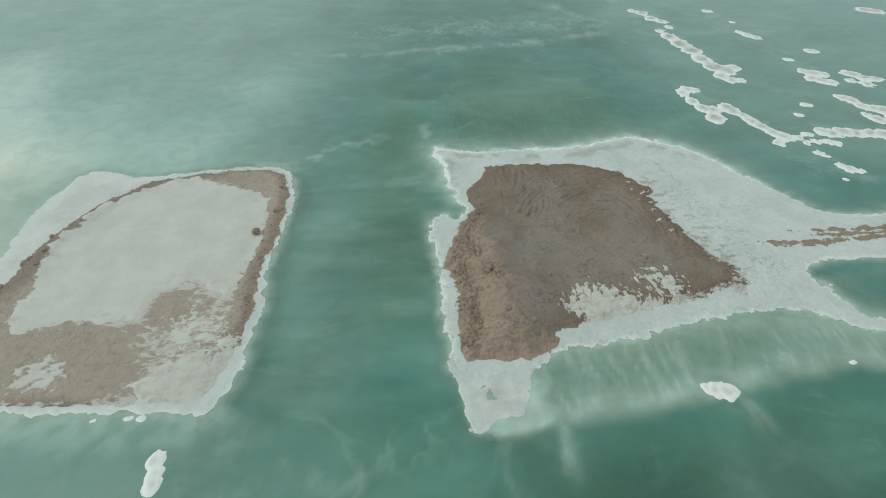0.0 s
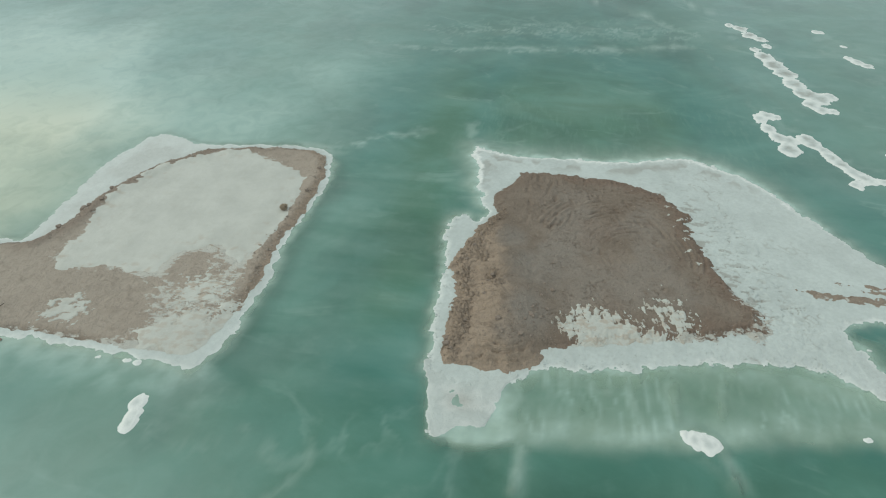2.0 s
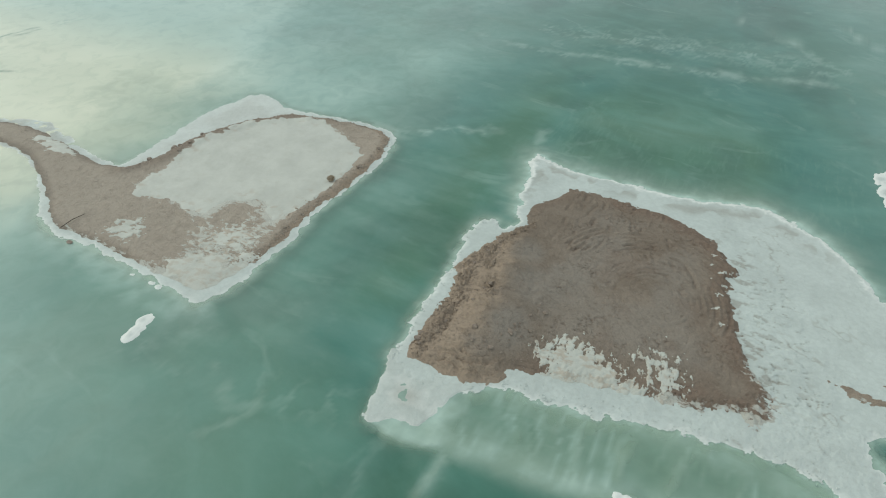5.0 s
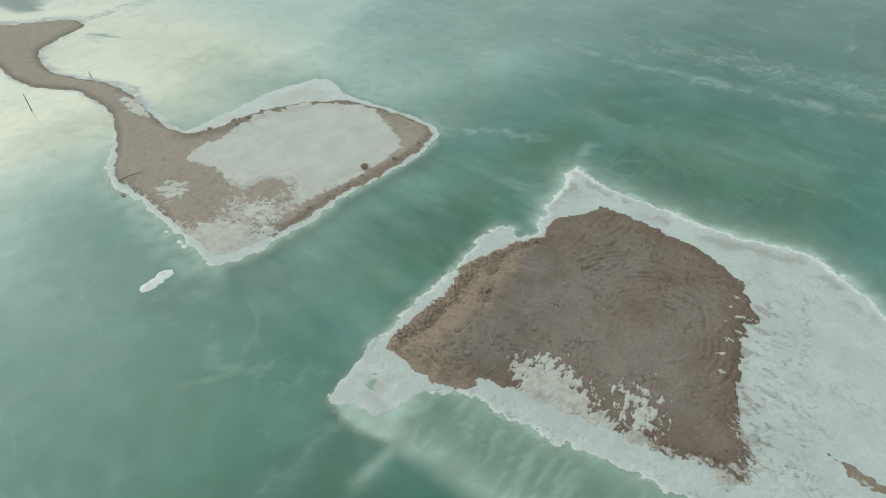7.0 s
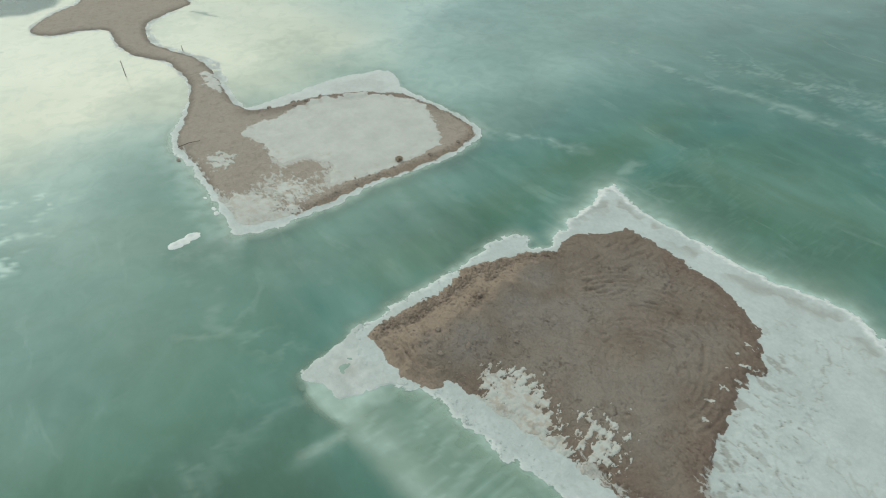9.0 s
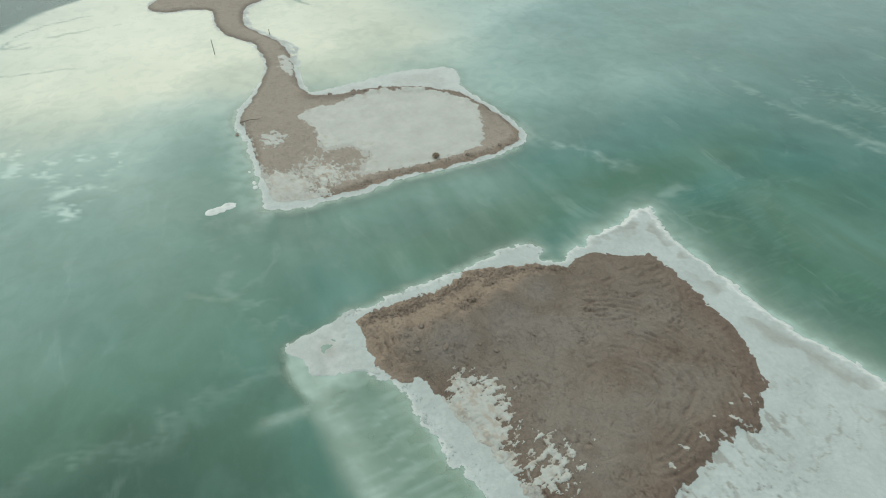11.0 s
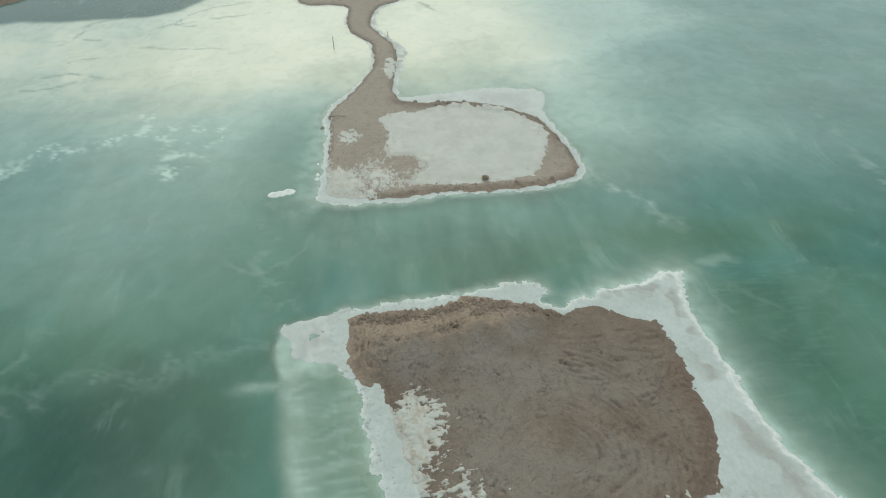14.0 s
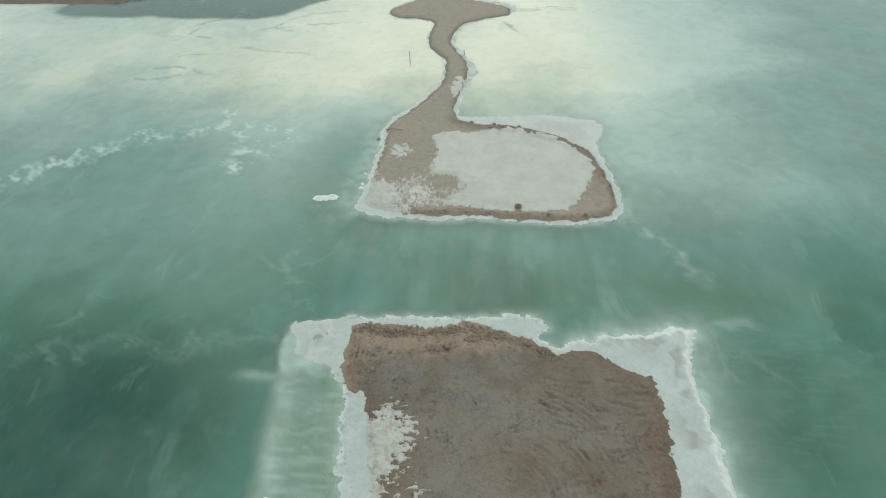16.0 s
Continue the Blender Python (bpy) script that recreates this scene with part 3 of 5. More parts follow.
WATER_OB = tagged(sheet("water", xs, ys, np.zeros(X.shape), np.ones(X.shape, bool), BRINE, {"murk": murk, "silt_haze": silt_haze, "dark_brine": np.clip(dark_brine, 0, 1), "green": green, "cream_glare": cream_glare, "ripple_sheen": ripple_sheen}), "milky green turquoise salt-lake brine, calm surface", "water", kind="structure")
WATER_OB.visible_shadow = False

# ---- headland: salt flat ----
xs = axis((-4, 22, 0.16), (22, 36, 0.1), (36, 42, 0.2), (42, 72, 0.5))
ys = axis((22, 32, 0.16), (32, 52, 0.1), (52, 66, 0.16))
X, Y = np.meshgrid(xs, ys)
base = distance(HEADLAND, X, Y)
d = base + 0.6 * fbm(X, Y, 1.9, 4, 11) + 0.6 * np.abs(perlin(X / 0.8, Y / 0.8, 41)) + 0.3 * np.abs(perlin(X / 0.4, Y / 0.4, 43)) - 0.18 + (0.9 * np.abs(perlin(X / 1.3, Y / 1.3, 19)) - 0.2) * step(33, 31, Y - 0.13 * (X - 15)) * step(5, 8, X)
pad_d = distance(PAD, X, Y)
rough = fbm(X, Y, 1.1, 5, 42)
z = np.where(d > 0, 0.10 * step(0, 0.6, d) + 0.06 * np.exp(-((d - 0.55) / 0.3) ** 2) * step(50, 54, Y) + 0.03 * rough * step(0, 1, d), 0.9 * d)
plates = np.abs(fbm(X * 0.8 + Y * 0.3, Y - 0.4 * X, 2.2, 3, 44))
near_pad = step(-10, -1, pad_d) * step(18, 24, X)
z = z + near_pad * step(0, 2, d) * (0.05 * step(0.08, 0.0, plates) + 0.03 * rough)
# lifted slabs of crust, stepped one over the next, with open cracks along their edges
stack = 2.6 * fbm(X * 0.45 + 0.5 * fbm(X, Y, 3, 3, 119), Y * 1.15 - 0.1 * X, 3.6, 5, 120, 0.55) + 0.35 * (Y - 40) / 3
tier = stack - np.floor(stack)
slabs = step(-9, -2, pad_d + 1.5 * rough) * step(24, 26.5, X) * step(52, 48, Y) * step(33, 35, Y) * step(1.5, 3.0, base)
z = z + slabs * (0.10 * step(0.04, 0.10, tier) * (1 - 0.8 * tier) - 0.04 * step(0.07, 0.03, tier))
cracks = slabs * step(0.075, 0.03, tier) * step(-0.15, 0.2, fbm(X, Y, 2.4, 3, 121))
# the wet southern band is a field of crystal knobs
band = step(6, 9, X + 0.0 * Y) * step(34.5, 33, Y - 0.13 * (X - 15)) * step(0, 0.4, d)
wet = step(2.2, 0.2, base + 0.7 * rough) * step(1.0, 3.0, X + 0.0 * Y) * step(33, 30.5, Y - 0.13 * (X - 15))
z = z + band * (0.07 * np.abs(fbm(X, Y, 0.6, 4, 50)) + 0.02 * rough) - 0.045 * wet * step(0, 0.5, d)
rim = 0.6 * np.exp(-(d / 0.3) ** 2) + 0.95 * np.exp(-((d - 0.5) / 0.2) ** 2) * step(50, 54, Y)
stain = 0.5 * step(0.0, 0.1, fbm(X, Y, 3.2, 3, 45) + 0.16 * step(13, 17, X) - 0.1 * step(14, 11, X)) * np.exp(-((d - 2.0) / 0.8) ** 2) * step(54, 58, Y) * step(42, 34, X) + 0.3 * step(0.05, 0.3, fbm(X, Y, 1.8, 4, 35)) * step(3.5, 1.5, X) * step(50, 53, Y) * step(0.4, 0.9, d)
gaps = 0.6 * step(0.20, 0.34, fbm(X * 0.7 - 0.2 * Y, Y * 1.3 + 0.3 * X, 1.2, 5, 46, 0.6)) * step(-5.0, -0.8, pad_d + fbm(X, Y, 2, 3, 47)) * step(20, 23, X) * step(34, 37, Y) * step(2, 4, base)
seams = step(0.035, 0.0, np.abs(fbm(X * 0.8 + 0.2 * Y, Y + 0.4 * X, 4.5, 4, 48))) * step(-14, -4, pad_d) * step(22, 26, X) * step(-0.1, 0.3, fbm(X, Y, 5, 2, 49))
z = z - 0.06 * gaps * step(1, 2, base)
stain = np.clip(stain + gaps + 0.7 * cracks + 0.6 * seams + 0.16 * band * step(0.06, 0.0, np.abs(fbm(X, Y, 0.6, 4, 50))), 0, 1)
FLAT_GRID = (xs, ys, z)
tagged(sheet("salt_flat", xs, ys, z, d > -1.2, SALT, {"rim": rim, "stain": stain}), "white salt crust flat with a scalloped wet rim", "salt flat", kind="structure")

# ---- headland: packed earth pad with its bank ----
xs = axis((-2.5, 30, 0.085))
ys = axis((24.5, 58, 0.085))
X, Y = np.meshgrid(xs, ys)
d0 = distance(PAD, X, Y)
east = step(19, 23, X)
d = d0 + 0.5 * fbm(X, Y, 1.4, 5, 51, 0.6) + east * 1.2 * fbm(X * 0.8 + 0.35 * Y, Y * 0.8 - 0.2 * X, 1.9, 5, 52, 0.6)
inner = step(0, 0.8, d)
lump = fbm(X, Y, 1.5, 5, 53, 0.55)
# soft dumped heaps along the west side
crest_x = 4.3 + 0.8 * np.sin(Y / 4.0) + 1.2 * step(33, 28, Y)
bank = 0 * X
for hx, hy, wx, wy, tall in ((5.2, 33.2, 3.0, 3.6, 1.05), (4.8, 29.0, 3.0, 2.3, 0.72), (4.6, 38.4, 2.8, 3.0, 0.95), (3.7, 43.2, 2.3, 2.4, 0.62), (7.4, 38.0, 2.2, 2.4, 0.40), (2.0, 40.6, 1.4, 1.6, 0.42), (3.6, 47.0, 1.6, 2.2, 0.25)):
    bank = np.maximum(bank, tall * np.exp(-((X - hx + 0.4 * fbm(X, Y, 3, 3, 88)) / wx) ** 2 - ((Y - hy + 0.5 * fbm(X, Y, 3, 3, 89)) / wy) ** 2))
slope_w = step(1.2, -0.8, X - crest_x) * step(49, 45, Y)
hollows = np.maximum(0.34 * np.exp(-((X - 2.9) / 1.5) ** 2 - ((Y - 35.9) / 1.1) ** 2), 0.25 * np.exp(-((X - 2.2) / 1.2) ** 2 - ((Y - 31.2) / 1.0) ** 2))
z = 0.12 + 0.30 * step(0, 1.0, d) + 1.3 * bank * step(-0.2, 2.6, d) - hollows * inner
z = z + (0.03 + 0.05 * bank + 0.13 * slope_w) * lump * inner
# rills down the loose slope and ledges where its south end has slumped
gully = np.abs(fbm(X * 0.5 + 0.9 * np.sin(Y / 5), Y * 1.2, 2.0, 4, 36, 0.55))
z = z - slope_w * (0.12 * step(0.11, 0.0, gully) - 0.02) * inner
ledge = step(31.0, 28.0, Y + 0.25 * (X - 5)) * step(2.0, 3.5, X)
fall = (d0 + 0.35 * fbm(X, Y, 1.6, 3, 107)) / 0.62
z = z + ledge * inner * 0.16 * (step(0.35, 0.75, fall - np.floor(fall)) - 0.5) * step(3.2, 1.6, d0)
# crumbled lines of clods
rows_of_clods = np.minimum.reduce([distance(curve(r, False), X, Y, False) for r in ([(0.7, 27.6), (1.5, 28.6), (1.6, 29.9), (1.5, 31.6), (1.9, 33.1), (1.2, 35.0), (0.9, 37.4)], [(4.2, 34.8), (4.0, 35.5), (3.4, 36.8)], [(2.7, 38.4), (2.2, 39.4), (1.6, 41.0), (2.0, 42.6), (3.2, 45.2), (3.4, 47.0)])])
crumbs = np.clip(fbm(X, Y, 0.42, 3, 54) - 0.05, 0, 1)
loose = np.maximum(np.exp(-(rows_of_clods / 0.55) ** 2), 0.45 * step(1.2, 0.2, d0) * step(6, 2, X))
z = z + 0.55 * crumbs * loose * step(0, 0.3, d)
# faint turning circles, then the ruts that wheels pressed in as they crossed them
turn = np.hypot(X - 17.6, (Y - 42.2) * 1.02)
swept = step(2.0, 3.4, turn) * step(12.5, 10.5, turn + 1.2 * fbm(X, Y, 5, 2, 55)) * step(0.4, 1.0, d0) * step(-1.2, 0.8, (Y - 40) * 0.35 + (X - 14) * 0.5 + 1.5 * fbm(X, Y, 4, 2, 60)) * step(38, 41, Y)
lines = np.sin(turn * 2 * math.pi / 0.58 + 0.9 * fbm(X, Y, 6, 2, 56)) + 0.7 * np.sin(turn * 2 * math.pi / 1.3 + 1.6 * fbm(X, Y, 6, 2, 66))
drawn = step(-0.25, 0.25, fbm(X * 0.8, Y * 0.8, 3.0, 3, 57))
z = z + 0.06 * swept * lines * drawn
rut, wall = 0 * X, 0 * X
for line, wide in (([(16.9, 45.6), (16.3, 47.5), (15.4, 50.1), (14.9, 51.5)], 0.2), ([(18.3, 46.5), (17.6, 48.7), (16.9, 51.0)], 0.2), ([(8.9, 44.9), (9.5, 47.2), (9.4, 49.7), (9.5, 51.8), (9.7, 54.0)], 0.2),
                   ([(7.9, 46.9), (8.2, 49.4), (8.3, 50.7), (9.0, 53.6)], 0.2), ([(14.8, 50.1), (16.1, 50.6), (17.6, 50.4), (18.8, 50.2), (20.0, 49.7), (20.9, 49.0), (21.6, 47.6), (21.9, 45.4)], 0.2),
                   ([(15.9, 52.9), (17.5, 52.8), (19.1, 52.4), (20.5, 51.7), (21.6, 50.2)], 0.22), ([(13.3, 50.7), (12.8, 52.4), (11.7, 53.7), (10.4, 54.6)], 0.18), ([(13.6, 51.4), (12.5, 53.4), (11.5, 54.8)], 0.18),
                   ([(12.5, 53.4), (12.9, 54.8), (13.8, 55.5)], 0.16), ([(13.9, 41.6), (14.4, 44.1), (15.5, 45.3), (16.9, 45.7), (18.4, 45.0), (19.6, 43.6)], 0.2), ([(15.0, 42.6), (16.0, 44.0), (17.3, 44.1), (18.7, 43.4)], 0.18),
                   ([(6.2, 45.0), (6.6, 48.4), (6.2, 52.0), (6.8, 55.0)], 0.2), ([(8.1, 44.6), (8.3, 46.4), (7.8, 51.0), (7.4, 54.8)], 0.2), ([(10.6, 45.4), (11.2, 48.6), (11.0, 52.8)], 0.18),
                   ([(12.6, 46.6), (14.6, 48.4), (17.0, 48.8), (19.4, 47.6), (20.6, 45.2)], 0.2), ([(13.2, 48.0), (15.0, 49.5), (17.4, 49.9), (19.6, 48.9)], 0.16)):
    near_x, near_y = X + 0.16 * fbm(X, Y, 1.5, 3, 108), Y + 0.16 * fbm(X, Y, 1.5, 3, 109)
    off = distance(curve(line, False), near_x, near_y, False)
    worn = step(-0.25, 0.3, fbm(X, Y, 1.6, 4, 110))
    rut = np.maximum(rut, np.exp(-(off / (0.75 * wide)) ** 2) * worn)
    wall = np.maximum(wall, np.exp(-((off - 2.1 * wide) / (0.8 * wide)) ** 2) * worn)
z = z + (0.06 * wall * (1 - rut) - 0.11 * rut) * step(0.2, 0.8, d0)
# churned mud along the wet margins
churn = step(2.6, 0.6, d0 + 0.8 * lump) * step(9, 13, X)
z = z + churn * 0.16 * np.abs(fbm(X * 1.4 - 0.4 * Y, Y * 0.8, 0.9, 4, 67)) * inner + 0.022 * fbm(X, Y, 0.5, 3, 68) + 0.05 * fbm(X * 0.6 + Y * 0.5, Y - 0.4 * X, 1.8, 4, 87) * step(5, 9, X)
pocks = step(0.30, 0.5, fbm(X, Y, 0.9, 4, 20, 0.6)) * step(0.0, 0.3, fbm(X, Y, 3.5, 3, 111)) * step(8, 11, X)
crease = np.abs(fbm(X * 0.8 + 0.5 * fbm(X, Y, 2, 2, 113), Y * 1.25, 1.0, 4, 114, 0.55))
wrinkle = step(0.07, 0.0, crease) * step(-0.05, 0.3, fbm(X, Y, 2.8, 3, 115)) * step(5.5, 8.0, X) * (1 - step(1.5, 0.0, turn - 3.5))
z = z - (0.08 * pocks + 0.11 * wrinkle) * inner
z = np.where(d < 0, 0.12 + 0.5 * d, z)
# tan fill of the bank; its colour also carries the sunlit west side's brightness
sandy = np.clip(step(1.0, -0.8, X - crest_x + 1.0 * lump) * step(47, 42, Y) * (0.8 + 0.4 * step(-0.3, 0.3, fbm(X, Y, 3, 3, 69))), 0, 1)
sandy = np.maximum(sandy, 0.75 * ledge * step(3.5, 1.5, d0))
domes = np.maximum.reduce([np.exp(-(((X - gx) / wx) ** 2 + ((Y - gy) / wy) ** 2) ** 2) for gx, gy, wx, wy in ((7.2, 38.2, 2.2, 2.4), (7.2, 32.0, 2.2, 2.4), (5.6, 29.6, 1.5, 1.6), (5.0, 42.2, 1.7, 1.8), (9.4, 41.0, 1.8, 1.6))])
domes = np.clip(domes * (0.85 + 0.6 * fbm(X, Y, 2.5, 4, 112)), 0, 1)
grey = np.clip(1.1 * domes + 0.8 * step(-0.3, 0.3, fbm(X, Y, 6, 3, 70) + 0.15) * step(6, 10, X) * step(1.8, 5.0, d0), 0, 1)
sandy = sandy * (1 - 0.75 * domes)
# besides the wet margins, shade is painted into ruts, troughs, pocks and creases
damp_shade = np.clip(0.25 * swept * drawn * step(0.3, -1.4, lines) + 0.3 * rut + 0.4 * wrinkle + 0.9 * step(2.6, 0.4, d0 + 1.0 * lump) * step(8, 12, X) + 0.35 * pocks + 0.35 * step(0.1, 0.45, fbm(X, Y, 4, 3, 58)) * step(9, 13, X) + 0.5 * step(2.2, 0.6, d0) * step(48, 51, Y), 0, 1) * (1 - 0.7 * domes)
salted = np.clip(0.36 * step(1.2, 0.1, d0 + 0.8 * lump) * step(17, 21, X) + 0.36 * step(2.6, 0.8, d0) * step(10, 13, X) * step(40, 36, Y), 0, 1)
tagged(sheet("earth_pad", xs, ys, z, joined(d > -0.9, 210, 190), SOIL, {"sandy": sandy, "grey": grey, "damp_shade": damp_shade, "salted": salted}), "brown packed-earth pad with tyre ruts and a tan bank", "earth pad", kind="structure")
PAD_GRID = (xs, ys, z)


# ---- island: salt rim, earth, pan ----
xs = axis((-142, -96, 1.0), (-96, -48, 0.5), (-48, -14, 0.2))
ys = axis((13, 60, 0.22))
X, Y = np.meshgrid(xs, ys)
d = distance(ISLAND, X, Y) + 0.5 * fbm(X, Y, 2.0, 4, 61) + 0.3 * fbm(X, Y, 0.8, 3, 116) + 0.4 * np.abs(perlin(X / 0.9, Y / 0.9, 75)) - 0.1
rough = fbm(X, Y, 1.3, 4, 62)
awash = AWASH(X, Y)
sunk = 0.95 * step(-44, -52, X)
z = np.where(d > 0, (0.125 * step(-0.1, 0.75, d + 0.16 * rough) - 0.035) * (1 - awash) * (1 - sunk) + 0.03 * rough * step(0, 1, d) * (1 - 0.6 * awash) * (1 - 0.7 * awash) + 0.012 * awash * step(-0.1, 1.2, d), 0.3 * d - 0.035 * (1 - awash) * (1 - sunk))
tagged(sheet("salt_bank", xs, ys, z, d > -1.2, SALT, {"rim": 0.6 * np.exp(-(d / 0.4) ** 2) * (1 - awash) + 0.3 * awash, "stain": np.clip(0.22 * step(-0.3, 0.3, fbm(X, Y, 5, 4, 74)) * step(0.5, 2, d) + 0.04 * awash + 0.35 * sunk * step(-0.3, 0.2, fbm(X, Y, 3, 4, 77)), 0, 1)}), "white salt crust fringing the island shore", "salt bank", kind="structure")

d0 = distance(ISLAND_SOIL, X, Y)
d = d0 + 0.4 * fbm(X, Y, 1.8, 4, 63) + 0.35 * step(-26, -22, X) * step(26, 30, Y)
pan_d = distance(PAN_LINE, X, Y)
lump = fbm(X, Y, 1.8, 5, 64)
berm = np.exp(-((d - 0.9) / (0.75 + 0.25 * step(-26, -32, X))) ** 2) * step(26, 34, Y) * step(-47, -43, X)
z = 0.1 + 0.22 * step(0, 1.2, d) + (0.34 - 0.26 * step(-28, -21, X)) * berm + (0.04 + 0.16 * berm) * lump * step(0, 0.6, d)
z = np.where(d < 0, 0.1 + 0.5 * d, z)
sandy = 0.75 * step(-25, -21, X) * step(27, 33, Y) + 0.25 * step(-0.2, 0.3, lump)
grey = np.maximum(0.9 * step(-30, -44, X), 0.6 * step(-0.2, 0.3, fbm(X, Y, 7, 3, 65)))
# darker soil on the north-west berm
damp_shade = 0.6 * berm * step(-26, -32, X + 0.0 * Y)
tongue = np.exp(-(((X + 25.5 + 0.35 * (Y - 33)) / 2.2) ** 2 + ((Y - 33.2) / 2.4) ** 2) ** 2)
salted = np.clip(0.54 * step(-31, -26, X + 0.3 * (Y - 30) + 1.5 * lump) * step(39, 34, Y) * step(-19.2, -20.2, X) * (1 - 0.75 * tongue) + 0.5 * step(-1.6, 0.2, pan_d) * step(-19.5, -21, X) + 0.55 * step(1.0, 0.2, d0) * step(-44, -40, X) * step(30, 26, Y), 0, 1) * (1 - 0.6 * berm)
tagged(sheet("earth_causeway", xs, ys, z, d > -0.9, SOIL, {"sandy": sandy, "grey": grey, "damp_shade": damp_shade, "pale": 0.85 * step(0.0, 1.0, d0) * (1 - 0.7 * berm * step(-24, -28, X)), "salted": salted}), "brown earth island and causeway with a low berm", "causeway", kind="structure")
ISLAND_GRID = (xs, ys, z)

xs2 = axis((-46, -16, 0.15))
ys2 = axis((28, 58, 0.15))
X, Y = np.meshgrid(xs2, ys2)


def height_on(grid, x, y):
    gx, gy, gz = grid
    i = np.clip(np.searchsorted(gx, x) - 1, 0, len(gx) - 2)
    j = np.clip(np.searchsorted(gy, y) - 1, 0, len(gy) - 2)
    u, v = (x - gx[i]) / (gx[i + 1] - gx[i]), (y - gy[j]) / (gy[j + 1] - gy[j])
    return (gz[j, i] * (1 - u) + gz[j, i + 1] * u) * (1 - v) + (gz[j + 1, i] * (1 - u) + gz[j + 1, i + 1] * u) * v


d = distance(PAN_LINE, X, Y) + 0.7 * fbm(X, Y, 1.6, 5, 71) + 1.1 * step(-30, -37, X) * fbm(X * 0.35, Y * 1.3, 1.4, 4, 76)
z = height_on(ISLAND_GRID, X, Y) + np.clip(0.12 * d, -0.2, 0.05) + 0.015 * fbm(X, Y, 0.8, 4, 72)
tagged(sheet("salt_pan", xs2, ys2, z, d > -0.5, PAN, {"rim": 0 * d, "stain": 0.6 * step(0.25, 0.5, fbm(X, Y, 1.2, 4, 73)) * step(3, 0, d)}), "dry off-white salt pan behind the berm", "salt pan", kind="structure")

# ---- crusts and strips lying on the ground ----


def patch(name, label, category, line, ground, material, ragged, size, seed, thick=0.05, cell=0.09, stain=0.3, extra=None, kind="structure", bare=0.0, grain=(0.8, 0.3, 1.2, -0.3)):
    """A thin ragged layer inside a plan outline, following the ground under it."""
    outline = curve(line)
    lo, hi = outline.min(0) - 1, outline.max(0) + 1
    gx, gy = axis((lo[0], hi[0], cell)), axis((lo[1], hi[1], cell))
    X, Y = np.meshgrid(gx, gy)
    d = distance(outline, X, Y) * 0.8 - bare + ragged * fbm(X * grain[0] + grain[1] * Y, Y * grain[2] + grain[3] * X, size, 6, seed, 0.66)
    z = height_on(ground, X, Y) + np.clip(0.22 * d, -0.16, thick) + 0.02 * fbm(X, Y, 0.5, 3, seed + 5)
    values = {"rim": 0 * d, "stain": stain * step(0.0, 0.3, fbm(X * 0.7 + 0.3 * Y, Y * 1.3 - 0.3 * X, 0.8, 5, seed + 7, 0.65))}
    for key in extra or ():
        values[key] = extra[key] + 0 * d
    return tagged(sheet(name, gx, gy, z, d > -0.45, material, values), label, category, kind=kind)


patch("salt_crust", "broken white salt crust peeling over damp brown earth", "salt crust", [(9.6, 31.6), (10.3, 32.8), (12.2, 34.3), (14.0, 34.0), (15.6, 33.3), (17.2, 32.4), (19.0, 31.6), (18.0, 30.2), (14.0, 29.2), (11.6, 29.3), (10.4, 30.4)],
      PAD_GRID, PAN, 1.5, 0.9, 81, 0.06, 0.055, 0.7, bare=0.28, grain=(1.5, 0.25, 0.75, -0.2))
patch("salt_crust", "thin greyish salt skin over damp earth beside the salt band", "salt crust", [(11.0, 29.0), (11.6, 30.4), (13.0, 31.6), (15.6, 31.9), (18.4, 31.6), (19.6, 31.0), (17.0, 29.8), (13.6, 28.9)],
      PAD_GRID, PAN, 1.2, 1.2, 83, 0.03, 0.08, 0.5, bare=0.1)
patch("salt_crust", "broken white salt crust peeling over damp brown earth", "salt crust", [(17.2, 35.6), (18.2, 35.0), (19.2, 35.9), (20.4, 36.0), (20.9, 34.7), (21.5, 33.6), (20.9, 32.2), (19.6, 31.4), (18.9, 32.8), (17.4, 33.2), (17.9, 34.0)],
      PAD_GRID, PAN, 1.9, 0.85, 91, 0.07, 0.055, 0.6, bare=0.36, grain=(1.4, 0.3, 0.8, -0.2))
for k, (x, y, long, wide, turn) in enumerate(((22.6, 45.2, 0.75, 0.2, 20), (22.9, 46.8, 0.6, 0.18, 25), (22.5, 48.5, 0.9, 0.28, 40), (21.7, 50.6, 0.9, 0.2, -20), (21.6, 49.2, 0.4, 0.18, 10), (21.7, 47.2, 0.35, 0.12, 50),
                                              (23.3, 48.9, 0.5, 0.2, 60), (18.0, 37.1, 0.35, 0.16, 70), (19.2, 37.8, 0.35, 0.15, 80), (22.6, 43.4, 0.7, 0.22, 30), (23.2, 41.6, 0.8, 0.25, 15))):
    long, wide = 0.62 * long, 0.75 * wide
    c, sn = math.cos(radians(turn)), math.sin(radians(turn))
    patch("salt_flake", "thin white salt flake lying in churned wet earth", "salt flake", [(x + a * long * c - b * wide * sn, y + a * long * sn + b * wide * c) for a, b in ((-1, 0), (-0.4, 1), (0.3, 0.7), (1, 0.1), (0.4, -0.9), (-0.5, -0.8))],
          PAD_GRID, PAN, 0.16, 0.4, 400 + 9 * k, 0.04, 0.045, 0.3, bare=0.03)
